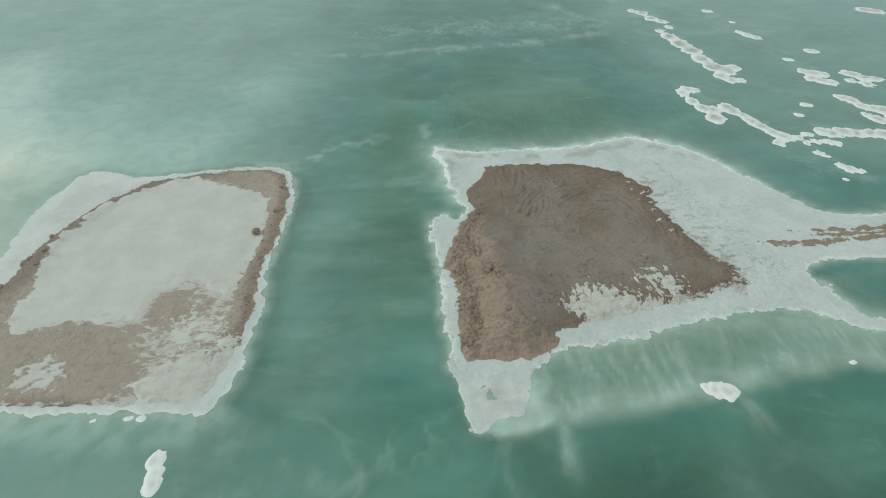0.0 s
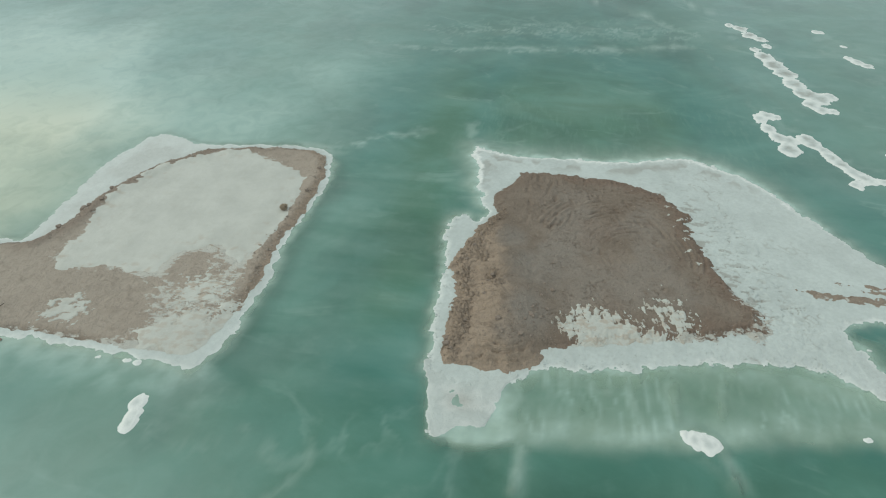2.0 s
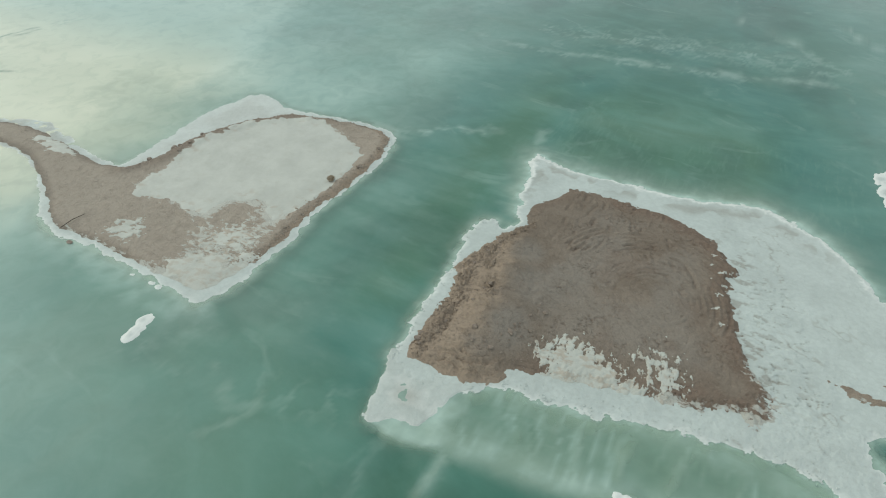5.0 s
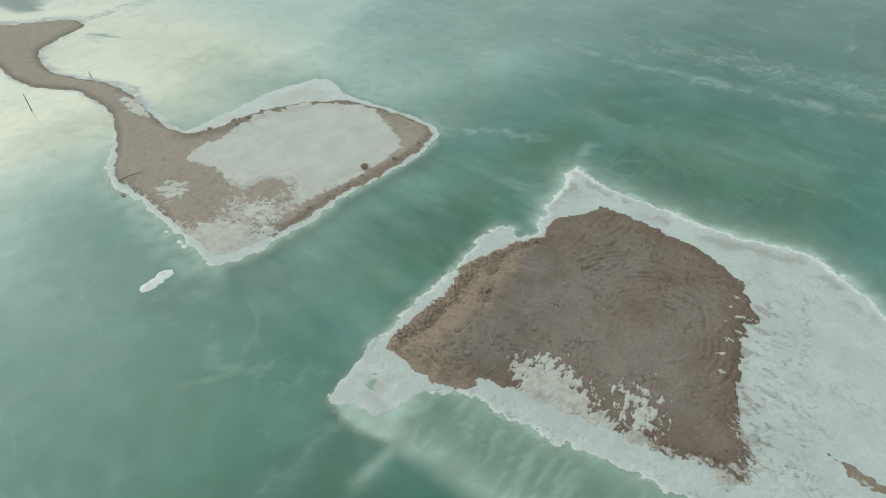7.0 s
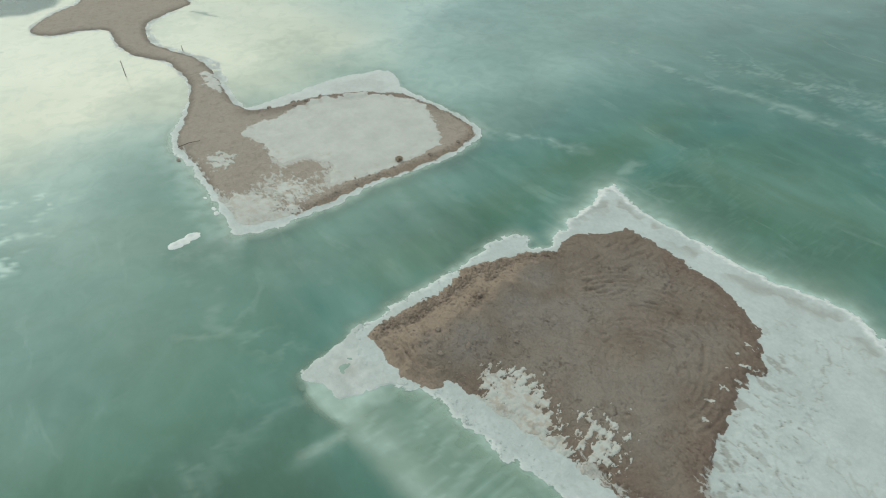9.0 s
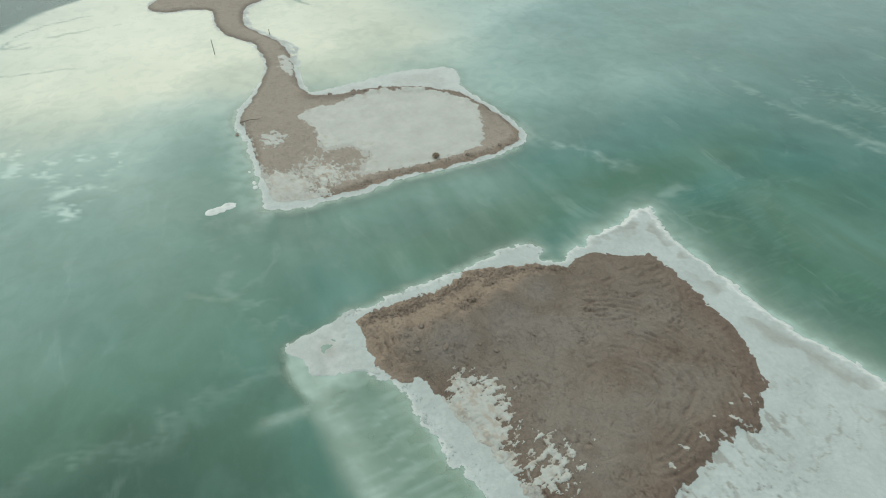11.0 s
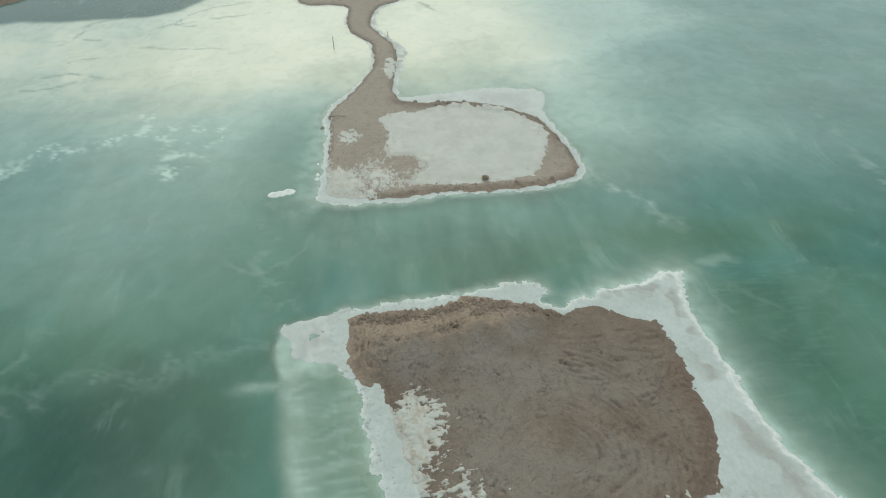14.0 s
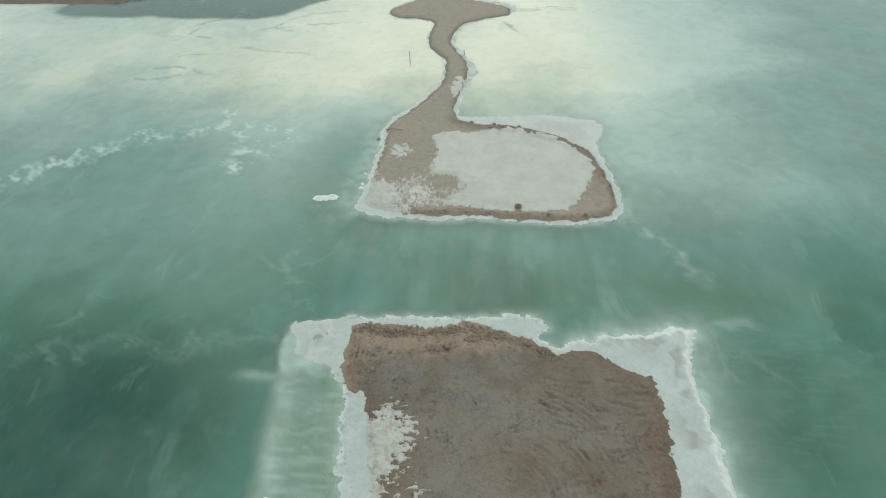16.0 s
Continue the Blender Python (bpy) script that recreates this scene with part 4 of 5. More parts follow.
patch("salt_crust", "speckled off-white salt crust on the island corner", "salt crust", [(-24.9, 23.2), (-25.4, 25.6), (-24.4, 27.0), (-21.8, 28.0), (-19.2, 29.4), (-18.0, 28.0), (-17.9, 25.7), (-19.0, 22.6), (-22.0, 22.6)],
      ISLAND_GRID, PAN, 2.0, 1.5, 101, 0.06, 0.1, 0.5)
patch("salt_crust", "speckled off-white salt crust on the island corner", "salt crust", [(-24.4, 26.4), (-26.0, 30.2), (-24.6, 33.0), (-21.4, 33.4), (-19.6, 31.6), (-20.4, 28.8)],
      ISLAND_GRID, PAN, 2.4, 0.7, 111, 0.025, 0.08, 0.9, bare=0.75)
patch("salt_crust", "small white salt crust on brown earth", "salt crust", [(-35.4, 25.5), (-35.1, 27.3), (-33.4, 28.2), (-32.3, 26.8), (-32.2, 25.6)], ISLAND_GRID, PAN, 1.5, 1.0, 121, 0.05, 0.08, 0.2)
patch("salt_crust", "long white salt crust beside the causeway track", "salt crust", [(-60.4, 34.2), (-59.0, 34.9), (-54.4, 34.4), (-52.0, 33.6), (-55.4, 32.6)], ISLAND_GRID, PAN, 0.9, 1.6, 131, 0.05, 0.16, 0.2)
# bare earth showing through the salt of the spit
for k, line in enumerate(([(31.2, 39.6), (33.5, 39.4), (37.0, 39.4), (40.8, 39.6), (45.0, 39.9), (52.0, 40.2), (52.0, 39.7), (45.0, 39.3), (40.8, 39.0), (37.0, 38.6), (33.5, 38.7)],
                          [(35.4, 41.1), (38.8, 41.2), (42.4, 41.3), (48.0, 41.4), (48.0, 40.9), (42.4, 40.8), (38.8, 40.7)], [(37.6, 40.2), (41.4, 40.6), (46.0, 40.6), (45.5, 40.1), (41.4, 40.0)])):
    patch("earth_strip", "strip of bare brown earth between salt crusts", "earth strip", line, FLAT_GRID, SOIL, 0.5, 1.3, 141 + 10 * k, 0.06, 0.1, 0, {"sandy": 0.5, "grey": 0.4, "damp_shade": 0.0, "salted": 0.3})


# ---- salt islets ----
ISLET_LABEL = "low white salt islet with a raised bright rim in the brine"


def islet(line, wide, seed, hollow=0.0, cell=0.14, label=ISLET_LABEL, tall=0.12, ragged=0.95):
    """A salt islet along a short course, with a crystal rim and, where it is wide, a stained wet middle."""
    course = np.array(line, float)
    lo, hi = course.min(0) - wide - 1.2, course.max(0) + wide + 1.2
    gx, gy = axis((lo[0], hi[0], cell)), axis((lo[1], hi[1], cell))
    X, Y = np.meshgrid(gx, gy)
    d = wide - distance(curve(line, False) if len(line) > 2 else course, X, Y, False) + wide * ragged * (fbm(X, Y, 2.4 * wide + 0.5, 3, seed) + 0.35 * np.abs(perlin(X / (0.7 * wide + 0.3), Y / (0.7 * wide + 0.3), seed + 2)))
    z = np.where(d > 0, tall * step(0, 0.3, d) + 0.04 * fbm(X, Y, 0.6, 3, seed + 3) - hollow * 0.05 * step(0.4, 1.2, d), d * 0.8)
    stain = 0.6 * hollow * step(0.5, 1.0, d) * step(-0.35, 0.25, fbm(X, Y, 2.0, 3, seed + 4))
    return tagged(sheet("salt_islet", gx, gy, z, d > -0.8, SALT, {"rim": np.exp(-(d / 0.45) ** 2), "stain": stain}), label, "salt islet", "salt islets")


def blobs(chain, seed, hollow=0.5, cell=0.2, label=ISLET_LABEL, join=0.62):
    """A scalloped salt islet grown from round crusts (x, y, radius) that have run together."""
    c = np.array(chain, float)
    lo, hi = (c[:, :2] - c[:, 2:]).min(0) - 1.6, (c[:, :2] + c[:, 2:]).max(0) + 1.6
    gx, gy = axis((lo[0], hi[0], cell)), axis((lo[1], hi[1], cell))
    X, Y = np.meshgrid(gx, gy)
    wx, wy = X + 0.7 * join * fbm(X, Y, 1.6, 3, seed), Y + 0.9 * join * fbm(X, Y, 1.6, 3, seed + 1)
    total = 0.0
    for x, y, r in chain:
        total = total + np.exp((r - np.hypot(wx - x, 0.8 * (wy - y))) / (0.45 * join))
    d = 0.45 * join * np.log(total + 1e-9) + join * (0.7 * np.abs(perlin(X / 0.9, Y / 0.9, seed + 2)) + 0.36 * fbm(X, Y, 0.7, 3, seed + 5) + 0.14)
    z = np.where(d > 0, 0.10 * step(0, 0.3, d) + 0.03 * fbm(X, Y, 0.6, 3, seed + 3) - hollow * 0.07 * step(0.5, 1.3, d), d * 0.5)
    stain = 0.55 * hollow * step(0.55, 1.15, d) * step(-0.35, 0.2, fbm(X, Y, 1.8, 3, seed + 4))
    return tagged(sheet("salt_islet", gx, gy, z, d > -0.9, SALT, {"rim": np.exp(-((d - 0.15) / 0.4) ** 2), "stain": stain}), label, "salt islet", "salt islets")


blobs([(-21.6, 16.9, 0.62), (-21.6, 17.8, 0.5), (-21.9, 18.8, 0.58)], 201, 0.5, 0.07, "oblong white salt islet off the island corner", 0.25)
blobs([(18.9, 22.6, 0.3), (19.6, 22.3, 0.55), (20.4, 22.1, 0.62), (20.9, 22.2, 0.4)], 205, 0.3, 0.07, "oblong white salt islet on the edge of the drowned shelf", 0.25)
gx, gy = axis((-2.0, 8.0, 0.07)), axis((18.4, 26.6, 0.07))
X, Y = np.meshgrid(gx, gy)
d = distance(curve([(-0.8, 26.2), (-0.2, 24.0), (0.1, 22.0), (0.5, 19.9), (1.2, 19.6), (2.4, 20.6), (4.4, 21.2), (5.0, 22.2), (5.2, 24.0), (6.4, 25.8), (3.0, 25.6)]), X, Y) + 0.45 * fbm(X, Y, 1.2, 5, 208)
hollow = np.exp(-((X - 2.4) / 1.1) ** 2 - ((Y - 22.9) / 0.8) ** 2)
z = np.where(d > 0, 0.024 + 0.045 * fbm(X, Y, 1.3, 5, 210) + 0.05 * step(23.6, 25.2, Y) + 0.045 * np.exp(-((X + 0.2 * (Y - 22) - 0.7) / 0.5) ** 2 - ((Y - 21.2) / 1.3) ** 2) + 0.05 * np.exp(-((X - 3.6) / 1.0) ** 2 - ((Y - 21.7) / 0.5) ** 2) - 0.012 * hollow, 0.25 * d + 0.01)
tagged(sheet("salt_crust", gx, gy, z, d > -0.8, SALT, {"rim": 0.5 * np.exp(-(z / 0.03) ** 2), "stain": 0.42 * hollow + 0.1}), "ragged wet white salt crust awash on the shelf corner", "salt crust", kind="structure")
for k, (x, y, r) in enumerate(((-27.8, 22.2, 0.15), (-25.2, 22.3, 0.2), (-24.2, 22.2, 0.22), (31.8, 24.3, 0.22))):
    islet([(x - 0.1, y), (x + 0.15, y + 0.05)], r, 215 + 4 * k, 0.0, 0.07, "small round white salt lump close to the shore")
WINDING = "long winding white salt islet with a brown wet middle"
blobs([(42.1, 114.2, 0.8), (43.7, 112.9, 1.1), (44.4, 109.3, 1.2), (45.9, 107.4, 0.9), (46.2, 104.0, 0.8), (43.6, 102.0, 0.8), (44.4, 98.8, 1.4), (45.0, 95.0, 1.6), (45.7, 91.6, 1.6), (45.8, 87.7, 1.4), (46.4, 84.4, 1.6),
       (47.8, 82.6, 1.4), (49.7, 83.7, 0.9), (45.9, 80.5, 1.0), (46.9, 78.7, 0.9), (48.4, 78.5, 0.6)], 240, 1.0, 0.26, WINDING)
blobs([(39.7, 75.6, 0.7), (38.6, 76.1, 0.8), (37.4, 74.6, 0.8), (37.8, 71.8, 0.9), (38.5, 69.5, 0.9), (38.9, 66.4, 1.2), (39.6, 68.9, 0.9), (41.9, 69.6, 1.0), (42.4, 68.2, 0.9), (43.1, 66.9, 0.7), (43.4, 65.2, 0.8),
       (44.0, 63.5, 0.9), (44.9, 61.8, 0.9), (45.7, 60.4, 0.8), (44.1, 59.1, 0.6), (47.3, 60.3, 0.5), (49.1, 61.0, 0.6), (51.3, 61.8, 0.8), (52.4, 61.1, 0.9), (54.1, 61.3, 0.9), (55.6, 60.9, 0.8), (57.4, 60.8, 0.9),
       (59.0, 60.1, 1.1), (61.5, 59.0, 1.0), (64.5, 58.4, 1.2)], 245, 0.8, 0.22, WINDING)
blobs([(47.6, 59.0, 0.4), (49.2, 59.2, 0.45), (50.8, 58.8, 0.5), (51.7, 58.4, 0.4)], 248, 0.1, 0.16)
blobs([(47.8, 56.3, 0.35), (48.3, 55.6, 0.35)], 249, 0.1, 0.14)
blobs([(48.9, 53.2, 0.4), (49.3, 52.4, 0.55), (50.4, 51.7, 0.4)], 250, 0.1, 0.14)
blobs([(58.2, 100.1, 0.6), (58.9, 98.5, 0.9), (59.9, 97.0, 0.8)], 251, 0.3, 0.22)
blobs([(59.9, 81.2, 0.8), (61.1, 80.5, 1.0), (62.5, 79.9, 0.7), (59.6, 78.4, 0.8), (60.8, 77.6, 0.9), (62.1, 76.7, 0.7)], 255, 0.4, 0.22)
blobs([(66.1, 80.1, 0.7), (67.1, 79.6, 0.9), (68.0, 78.2, 1.0), (69.5, 77.6, 0.8), (65.2, 77.3, 0.7), (66.8, 75.9, 0.8)], 260, 0.7, 0.22)
blobs([(60.2, 71.5, 0.8), (61.1, 70.5, 0.9), (61.2, 68.6, 0.7), (62.5, 67.8, 0.8), (63.7, 67.2, 1.0), (60.2, 65.9, 0.6), (61.0, 64.4, 0.9), (63.4, 64.6, 0.8), (66.0, 66.0, 1.0)], 265, 0.7, 0.22)
blobs([(89.4, 110.8, 1.5), (91.2, 109.9, 1.4)], 268, 0.8, 0.3)
for k, (x, y, r) in enumerate(((57.5, 112.8, 0.9), (59.4, 105.6, 0.5), (66.2, 89.7, 1.0), (60.2, 86.3, 0.7), (53.7, 69.5, 0.65), (51.0, 66.5, 0.5), (47.5, 50.2, 0.22))):
    blobs([(x - 0.4 * r, y + 0.2 * r, 0.8 * r), (x + 0.4 * r, y - 0.1 * r, 0.75 * r)], 270 + 6 * k, 0.1, 0.16, "small round white salt islet in open brine", 0.3)

# ---- far bank ----
gx, gy = axis((-150, -98, 1.2)), axis((-130, -44, 1.2))
X, Y = np.meshgrid(gx, gy)
d = distance(curve([(-103.0, -75), (-103.0, -60), (-107.5, -50), (-120, -46), (-150, -46), (-150, -130), (-106, -130)]), X, Y) + 1.0 * fbm(X, Y, 6, 4, 301)
tagged(sheet("far_bank", gx, gy, np.where(d > 0, 0.9 * step(0, 3, d) + 0.3 * fbm(X, Y, 5, 4, 302), 0.4 * d), d > -3, SOIL, {"sandy": 0 * d, "grey": 0 * d + 0.2, "damp_shade": 0 * d + 0.4}), "dark brown earth bank across the brine", "bank", kind="structure")

# ---- rocks and clods ----


def part(name, bm, material, parent=None, label=""):
    me = bpy.data.meshes.new(name)
    bm.to_mesh(me)
    bm.free()
    me.materials.append(material)
    ob = new(name, me)
    ob.parent = parent
    if label:
        ob["label"] = label
    return ob


def rock_bmesh(rng, size, flat=0.65, long=1.0, level=2):
    bm = bmesh.new()
    bmesh.ops.create_icosphere(bm, subdivisions=level, radius=1.0)
    at = Vector((rng.uniform(-50, 50), rng.uniform(-50, 50), rng.uniform(-50, 50)))
    for v in bm.verts:
        r = 1 + 0.45 * noise.noise(v.co * 1.1 + at) + 0.18 * noise.noise(v.co * 2.6 + at)
        v.co = Vector((v.co.x * r * size * long, v.co.y * r * size, max(v.co.z * r, -0.55) * size * flat))
    return bm


def rock_material():
    n = Nodes("grey_brown_rock")
    mid, fine = n.noise(0.35, 5, 0.6), n.noise(0.06, 4)
    c = n.mix(n.ramp(mid, 0.3, 0.7), (0.155, 0.120, 0.096), (0.265, 0.218, 0.178))
    c = n.mix(n.ramp(fine, 0.55, 0.75, 0.0, 0.5), c, (0.38, 0.34, 0.29))
    n.set(base_color=c, roughness=0.9)
    n.bump(n.math("ADD", mid, n.math("MULTIPLY", fine, 0.4)), 0.7, 0.05)
    return n.m


ROCK = rock_material()
rng = random.Random(4)
BOULDERS = [(9.25, 35.5, 0.27, 1.0), (7.36, 31.7, 0.28, 2.1), (6.6, 29.4, 0.28, 1.1), (10.5, 51.6, 0.24, 1.3), (4.6, 30.7, 0.30, 1.0), (9.2, 39.1, 0.16, 1.0), (1.8, 30.8, 0.22, 1.2), (0.55, 28.0, 0.34, 1.1),
            (0.5, 28.7, 0.30, 1.0), (1.0, 27.5, 0.22, 1.0), (5.9, 29.8, 0.16, 1.0), (8.8, 32.8, 0.20, 1.3), (8.2, 34.4, 0.18, 1.2), (3.6, 36.2, 0.26, 1.1), (3.3, 35.6, 0.22, 1.0), (1.9, 42.6, 0.24, 1.2),
            (1.4, 40.6, 0.26, 1.0), (3.1, 33.4, 0.18, 1.0), (7.5, 32.5, 0.18, 1.0), (6.9, 31.0, 0.16, 1.0), (5.4, 31.4, 0.15, 1.0), (2.2, 41.6, 0.2, 1.0), (0.9, 38.6, 0.22, 1.1), (5.0, 29.2, 0.2, 1.0)]
for x, y, r, long in BOULDERS:
    r *= 0.8
    ob = part("boulder", rock_bmesh(rng, r, 0.7, long), ROCK)
    ob.matrix_world = pose(x, y, float(height_on(PAD_GRID, np.array([x]), np.array([y]))[0]) + 0.28 * r, 0, 0, rng.uniform(0, 180))
    tagged(ob, "long dark brown boulder lying on the earth pad" if long > 1.5 else "rough grey-brown boulder half sunk in the earth bank", "boulder", "boulders on the bank")


for x, y, r in ((-42.6, 37.0, 0.3), (-42.4, 40.6, 0.42), (-42.3, 41.4, 0.3), (-41.6, 44.6, 0.26), (-36.6, 53.0, 0.24), (-19.1, 52.4, 0.24), (-18.9, 47.6, 0.22), (-40.8, 40.0, 0.2), (-41.0, 42.0, 0.22)):
    ob = part("boulder", rock_bmesh(rng, r, 0.7, 1.1), ROCK)
    ob.matrix_world = pose(x, y, float(height_on(ISLAND_GRID, np.array([x]), np.array([y]))[0]) + 0.28 * r, 0, 0, rng.uniform(0, 180))
    tagged(ob, "dark brown boulder on the low island berm", "boulder", "boulders on the berm")


def clods(name, label, spots, ground, material, seed, **tint):
    """Many small angular clods as one mesh."""
    rg = random.Random(seed)
    base = [(0, 0, 1), (0.9, 0, 0), (0.28, 0.86, 0), (-0.73, 0.53, 0), (-0.73, -0.53, 0), (0.28, -0.86, 0), (0, 0, -0.6)]
    tri = [(0, 1, 2), (0, 2, 3), (0, 3, 4), (0, 4, 5), (0, 5, 1), (6, 2, 1), (6, 3, 2), (6, 4, 3), (6, 5, 4), (6, 1, 5)]
    verts, faces = [], []
    hs = height_on(ground, np.array([p[0] for p in spots]), np.array([p[1] for p in spots]))
    for (x, y, r), h in zip(spots, hs):
        a, k = rg.uniform(0, 6.28), len(verts)
        for bx, by, bz in base:
            q = r * rg.uniform(0.7, 1.3)
            verts.append((x + q * (bx * math.cos(a) - by * math.sin(a)) * 1.15, y + q * (bx * math.sin(a) + by * math.cos(a)), float(h) + 0.7 * q * bz + 0.15 * r))
        faces += [tuple(k + i for i in f) for f in tri]
    me = bpy.data.meshes.new(name)
    me.from_pydata(verts, [], faces)
    me.materials.append(material)
    for key, value in tint.items():
        me.attributes.new(key, "FLOAT", "POINT").data.foreach_set("value", np.full(len(verts), value, np.float32))
    return tagged(new(name, me), label, "clods", kind="stuff")


spots = []
for _ in range(46):
    y = rng.uniform(26.4, 47.5)
    cx = 0.5 + (1.0 if y > 42 else 0.0) + 0.1 * max(0, y - 42) + abs(rng.gauss(0, 0.8))
    for _ in range(rng.randrange(6, 34)):
        spots.append((cx + rng.gauss(0, 0.4), y + rng.gauss(0, 0.55), min(0.2, 0.03 + rng.expovariate(24))))
for _ in range(240):
    spots.append((rng.uniform(1.0, 6.0), rng.uniform(26.8, 46), min(0.1, 0.025 + rng.expovariate(36))))
for r, many in (([(0.7, 27.6), (1.5, 28.6), (1.6, 29.9), (1.5, 31.6), (1.9, 33.1), (1.2, 35.0), (0.9, 37.4)], 330), ([(4.2, 34.8), (4.0, 35.5), (3.4, 36.8)], 90), ([(2.7, 38.4), (2.2, 39.4), (1.6, 41.0), (2.0, 42.6), (3.2, 45.2), (3.4, 47.0)], 330)):
    row = curve(r, False, 14)
    for _ in range(many):
        x, y = row[rng.randrange(len(row))]
        spots.append((x + rng.gauss(0, 0.34), y + rng.gauss(0, 0.3), min(0.26, 0.05 + rng.expovariate(15))))
clods("earth_clods", "crumbled brown earth clods strewn over the bank", spots, PAD_GRID, SOIL, 5, sandy=0.55)
spots = [(rng.gauss(7, 2.2), rng.gauss(32, 2.6), min(0.16, 0.04 + rng.expovariate(22))) for _ in range(140)]
spots += [(rng.uniform(8, 23), rng.uniform(38, 55), min(0.14, 0.035 + rng.expovariate(26))) for _ in range(160)]
spots += [(rng.gauss(9.0, 0.5), rng.gauss(30.0, 0.6), rng.uniform(0.05, 0.1)) for _ in range(20)]
clods("pad_stones", "small stones scattered over the packed earth", spots, PAD_GRID, ROCK, 6)
spots = []
line = curve([(-42.6, 35.4), (-42.4, 41.0), (-41.2, 45.6), (-39.2, 49.6), (-36.0, 53.2), (-33.0, 55.4), (-28.0, 56.4), (-21.0, 56.4), (-18.8, 54.0), (-18.6, 46.0), (-19.2, 38.0), (-18.9, 33.0), (-19.2, 28.0)], False, 12)
for _ in range(1500):
    x, y = line[rng.randrange(len(line))]
    spots.append((x + rng.gauss(0, 0.45), y + rng.gauss(0, 0.45), min(0.2, 0.03 + rng.expovariate(24))))
clods("berm_clods", "dark crumbled clods along the low berm", spots, ISLAND_GRID, SOIL, 7, sandy=0.5, pale=0.7)

shore = curve(HEADLAND_SOUTH[:8], False, 30)
spots = []
for _ in range(260):
    x, y = shore[rng.randrange(len(shore))]
    spots.append((x + rng.gauss(0, 0.35), y + rng.gauss(0.35, 0.55), min(0.13, 0.04 + rng.expovariate(34))))
shore = curve(HEADLAND_WEST[7:], False, 20)
for _ in range(160):
    x, y = shore[rng.randrange(len(shore))]
    spots.append((x + rng.gauss(0.25, 0.25), y + rng.gauss(0, 0.3), min(0.14, 0.04 + rng.expovariate(30))))
clods("salt_knobs", "lumpy white salt crystals along the wet shore", spots, FLAT_GRID, SALT, 8)

# ---- shrub ----


def leaf_material():
    n = Nodes("dry_olive_twigs")
    c = n.mix(n.noise(0.15, 3), (0.30, 0.24, 0.175), (0.52, 0.43, 0.32))
    n.set(base_color=c, roughness=0.85)
    return n.m


def wood_material():
    n = Nodes("weathered_wood")
    c = n.mix(n.noise(0.3, 5, 0.6), (0.045, 0.036, 0.028), (0.12, 0.098, 0.078))
    n.set(base_color=c, roughness=0.85)
    return n.m


LEAF, WOOD = leaf_material(), wood_material()


def stem(bm, a, b, ra, rb, sides=6):
    """A tapered round rod from a to b."""
    a, b = Vector(a), Vector(b)
    q = (b - a).to_track_quat("Z", "Y")
    rings = []
    for p, r in ((a, ra), (a.lerp(b, 0.5), (ra + rb) / 2), (b, rb)):
        rings.append([bm.verts.new(p + q @ Vector((r * math.cos(k * 2 * math.pi / sides), r * math.sin(k * 2 * math.pi / sides), 0))) for k in range(sides)])
    for lo, hi in zip(rings, rings[1:]):
        for k in range(sides):
            bm.faces.new((lo[k], lo[(k + 1) % sides], hi[(k + 1) % sides], hi[k]))
    bm.faces.new(rings[0][::-1]), bm.faces.new(rings[-1])


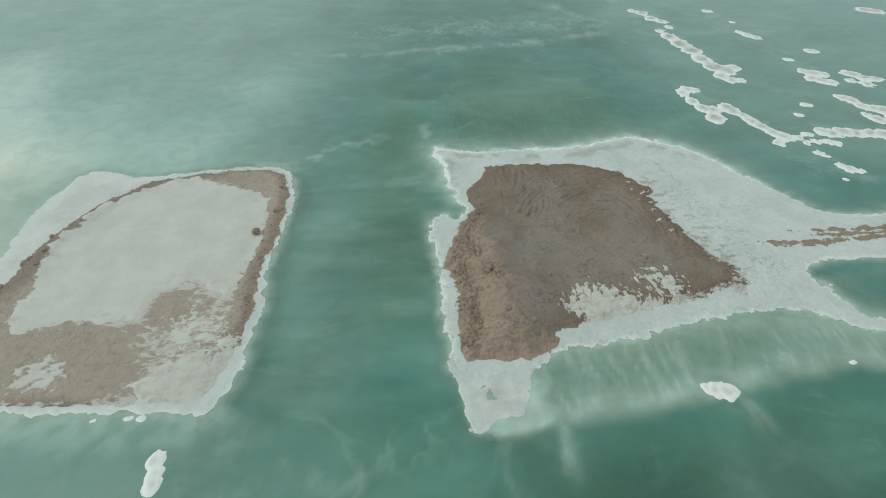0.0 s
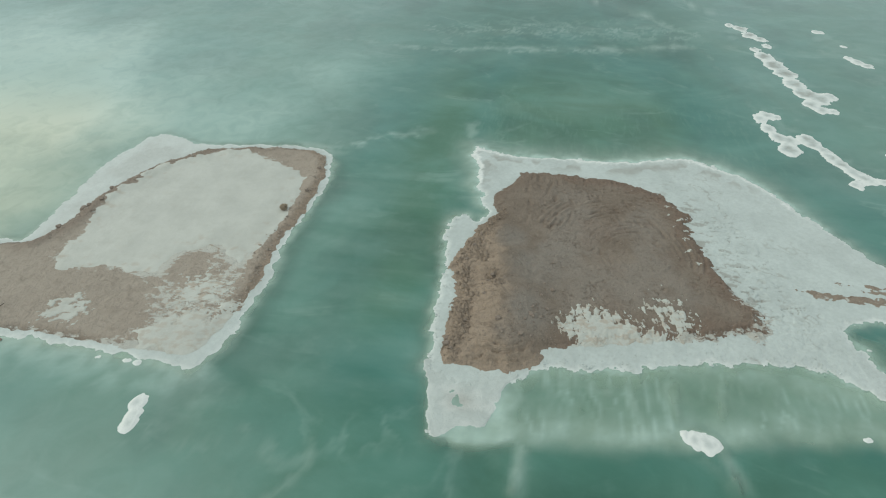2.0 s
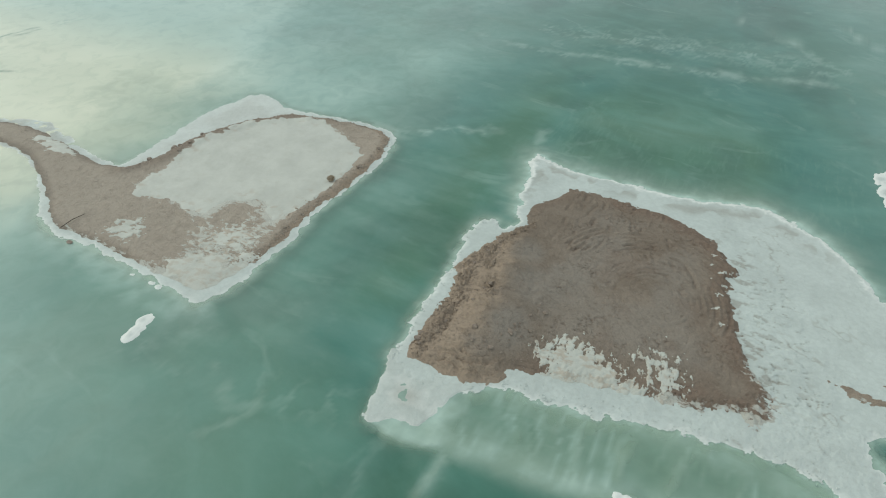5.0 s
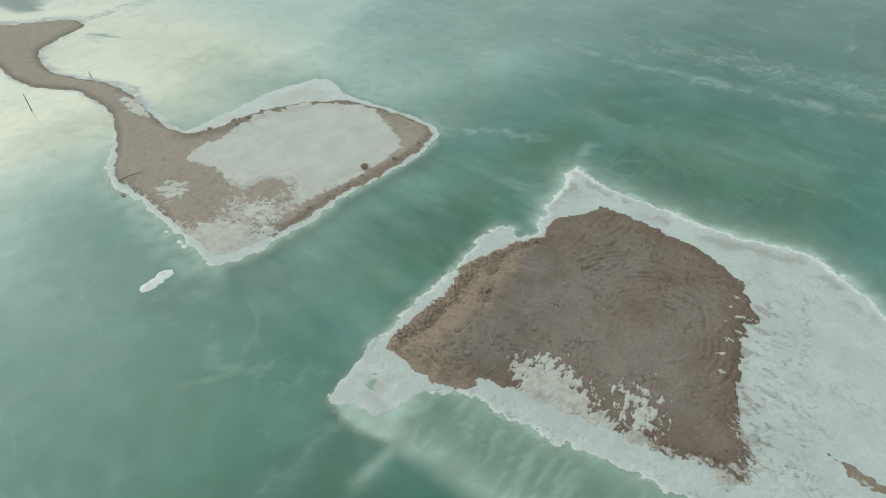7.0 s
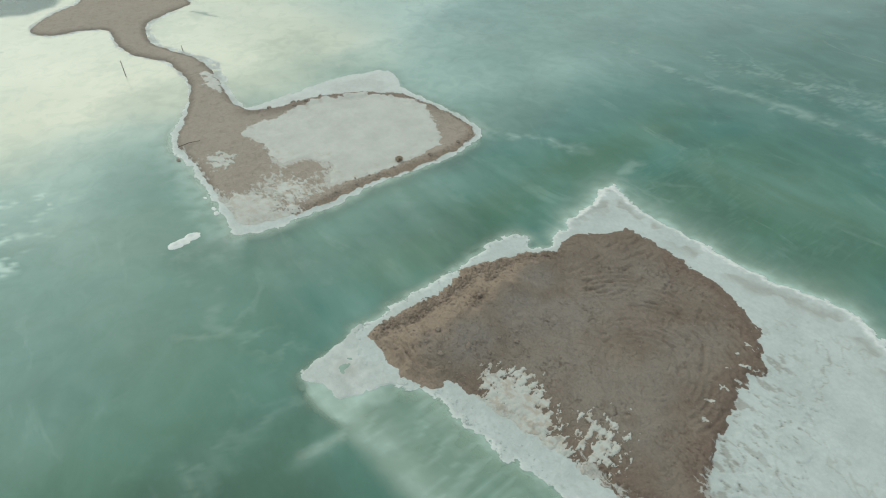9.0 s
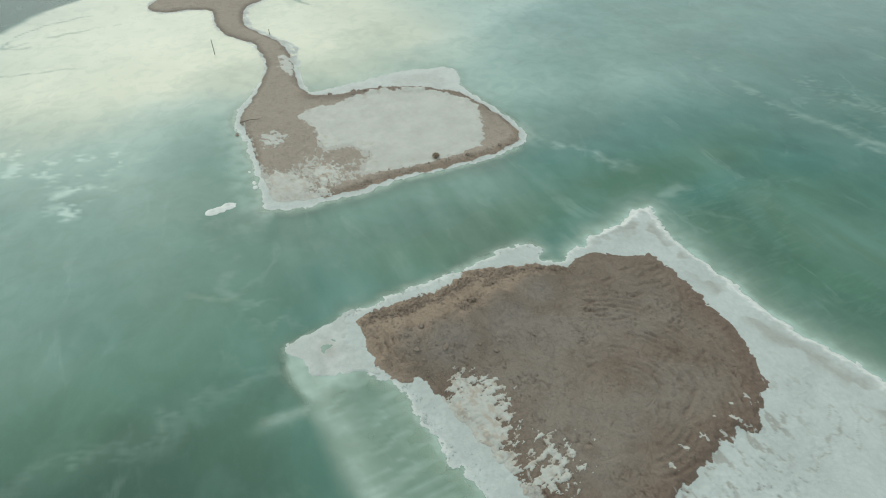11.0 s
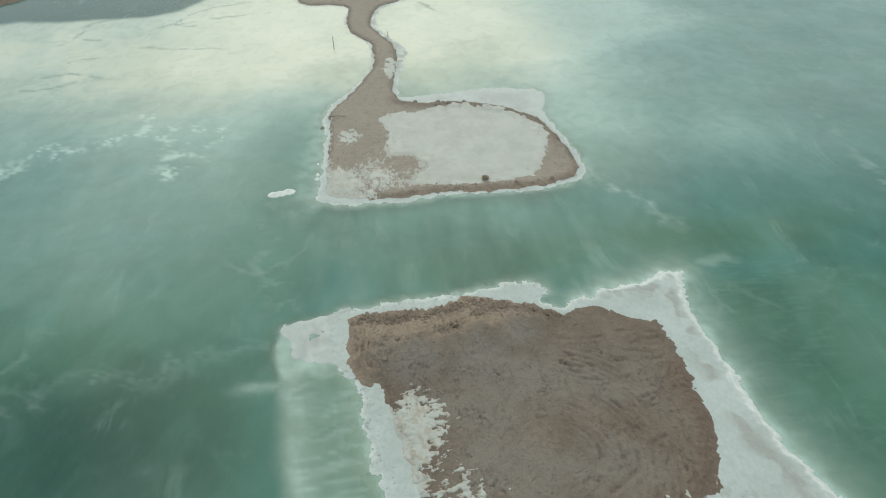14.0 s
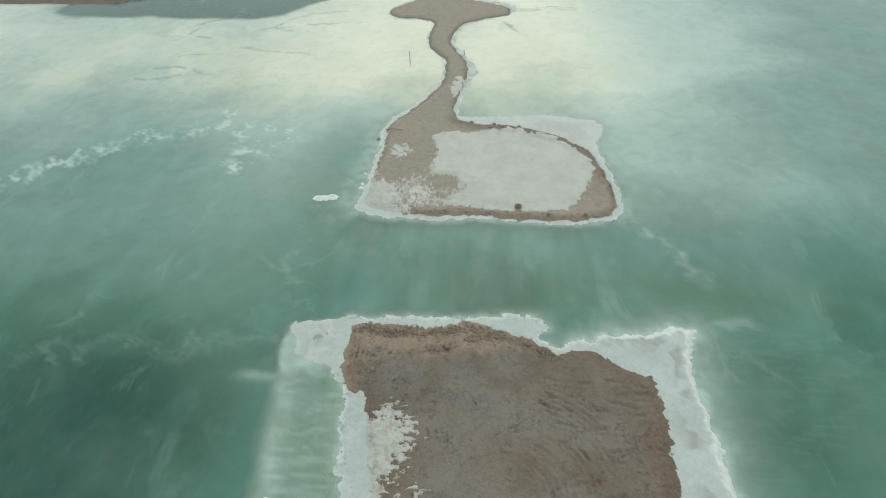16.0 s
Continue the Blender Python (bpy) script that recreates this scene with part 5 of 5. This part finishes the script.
def shrub(x, y, ground, size, label):
    z = float(height_on(ground, np.array([x]), np.array([y]))[0]) - 0.05
    root = tagged(new("shrub"), label, "shrub")
    root.matrix_world = pose(x, y, z)
    rg = random.Random(9)
    bm, tips = bmesh.new(), []
    for _ in range(16):
        a, lean = rg.uniform(0, 6.28), rg.uniform(0.1, 0.75)
        mid = Vector((math.cos(a) * lean * 0.45, math.sin(a) * lean * 0.45, rg.uniform(0.35, 0.5))) * size
        tip = Vector((math.cos(a) * lean * 0.9, math.sin(a) * lean * 0.9, rg.uniform(0.6, 1.1) - 0.3 * lean)) * size
        stem(bm, (0, 0, 0), mid, 0.035 * size, 0.02 * size, 5), stem(bm, mid, tip, 0.02 * size, 0.006 * size, 5)
        tips += [mid, tip, mid.lerp(tip, 0.5)]
    part("stems", bm, WOOD, root)
    bm = bmesh.new()
    for _ in range(4200):
        a, b, r = rg.uniform(0, 6.28), math.asin(rg.uniform(-0.8, 1)), rg.uniform(0.55, 1.0)
        r *= 1 + 0.35 * noise.noise(Vector((math.cos(a) * 1.6, math.sin(a) * 1.6, b * 1.3)))
        c = Vector((math.cos(a) * math.cos(b) * r * 0.8, math.sin(a) * math.cos(b) * r * 0.8, 0.62 + 0.58 * math.sin(b) * r)) * size
        c.z = max(c.z, 0.05)
        u, v = Vector((rg.gauss(0, 1), rg.gauss(0, 1), rg.gauss(0, 1))).normalized(), Vector((rg.gauss(0, 1), rg.gauss(0, 1), rg.gauss(0, 1))).normalized()
        s = 0.06 * size * rg.uniform(0.6, 1.5)
        bm.faces.new([bm.verts.new(c + u * s), bm.verts.new(c + v * s * 0.5), bm.verts.new(c - u * s), bm.verts.new(c - v * s * 0.5)])
    part("crown", bm, LEAF, root)
    return root


shrub(-20.1, 43.8, ISLAND_GRID, 0.56, "rounded dry brown shrub at the edge of the salt pan")

# ---- posts and driftwood ----


def post(x, y, foot, height, lean, label):
    bm = bmesh.new()
    stem(bm, (0, 0, -0.4), (lean[0] * height, lean[1] * height, height), 0.065, 0.05, 8)
    ob = part("post", bm, WOOD)
    ob.matrix_world = pose(x, y, foot)
    return tagged(ob, label, "post")


# the first post is made longer to stand for its reflection as well
post(-66.8, 24.0, 0.0, 2.6, (0.03, 0.03), "thin dark wooden post standing in shallow brine")
post(-71.6, 34.5, 0.1, 0.9, (0.05, -0.04), "short weathered post at the causeway edge")
bm = bmesh.new()
stem(bm, (0, 0, 0), (0.1, 1.4, 0.16), 0.05, 0.045, 8), stem(bm, (0.1, 1.4, 0.16), (0.32, 2.7, 0.10), 0.045, 0.03, 8)
ob = part("driftwood_pole", bm, WOOD)
ob.matrix_world = pose(-40.0, 23.4, float(height_on(ISLAND_GRID, np.array([-40.0]), np.array([24.5]))[0]) + 0.04)
tagged(ob, "long bent dark driftwood pole lying on brown earth", "driftwood")
ob = part("stone", rock_bmesh(rng, 0.24, 0.3, 1.9), ROCK)
ob.matrix_world = pose(-37.5, 22.5, 0.06)
tagged(ob, "flat grey stone in the salt fringe of the shore", "stone")
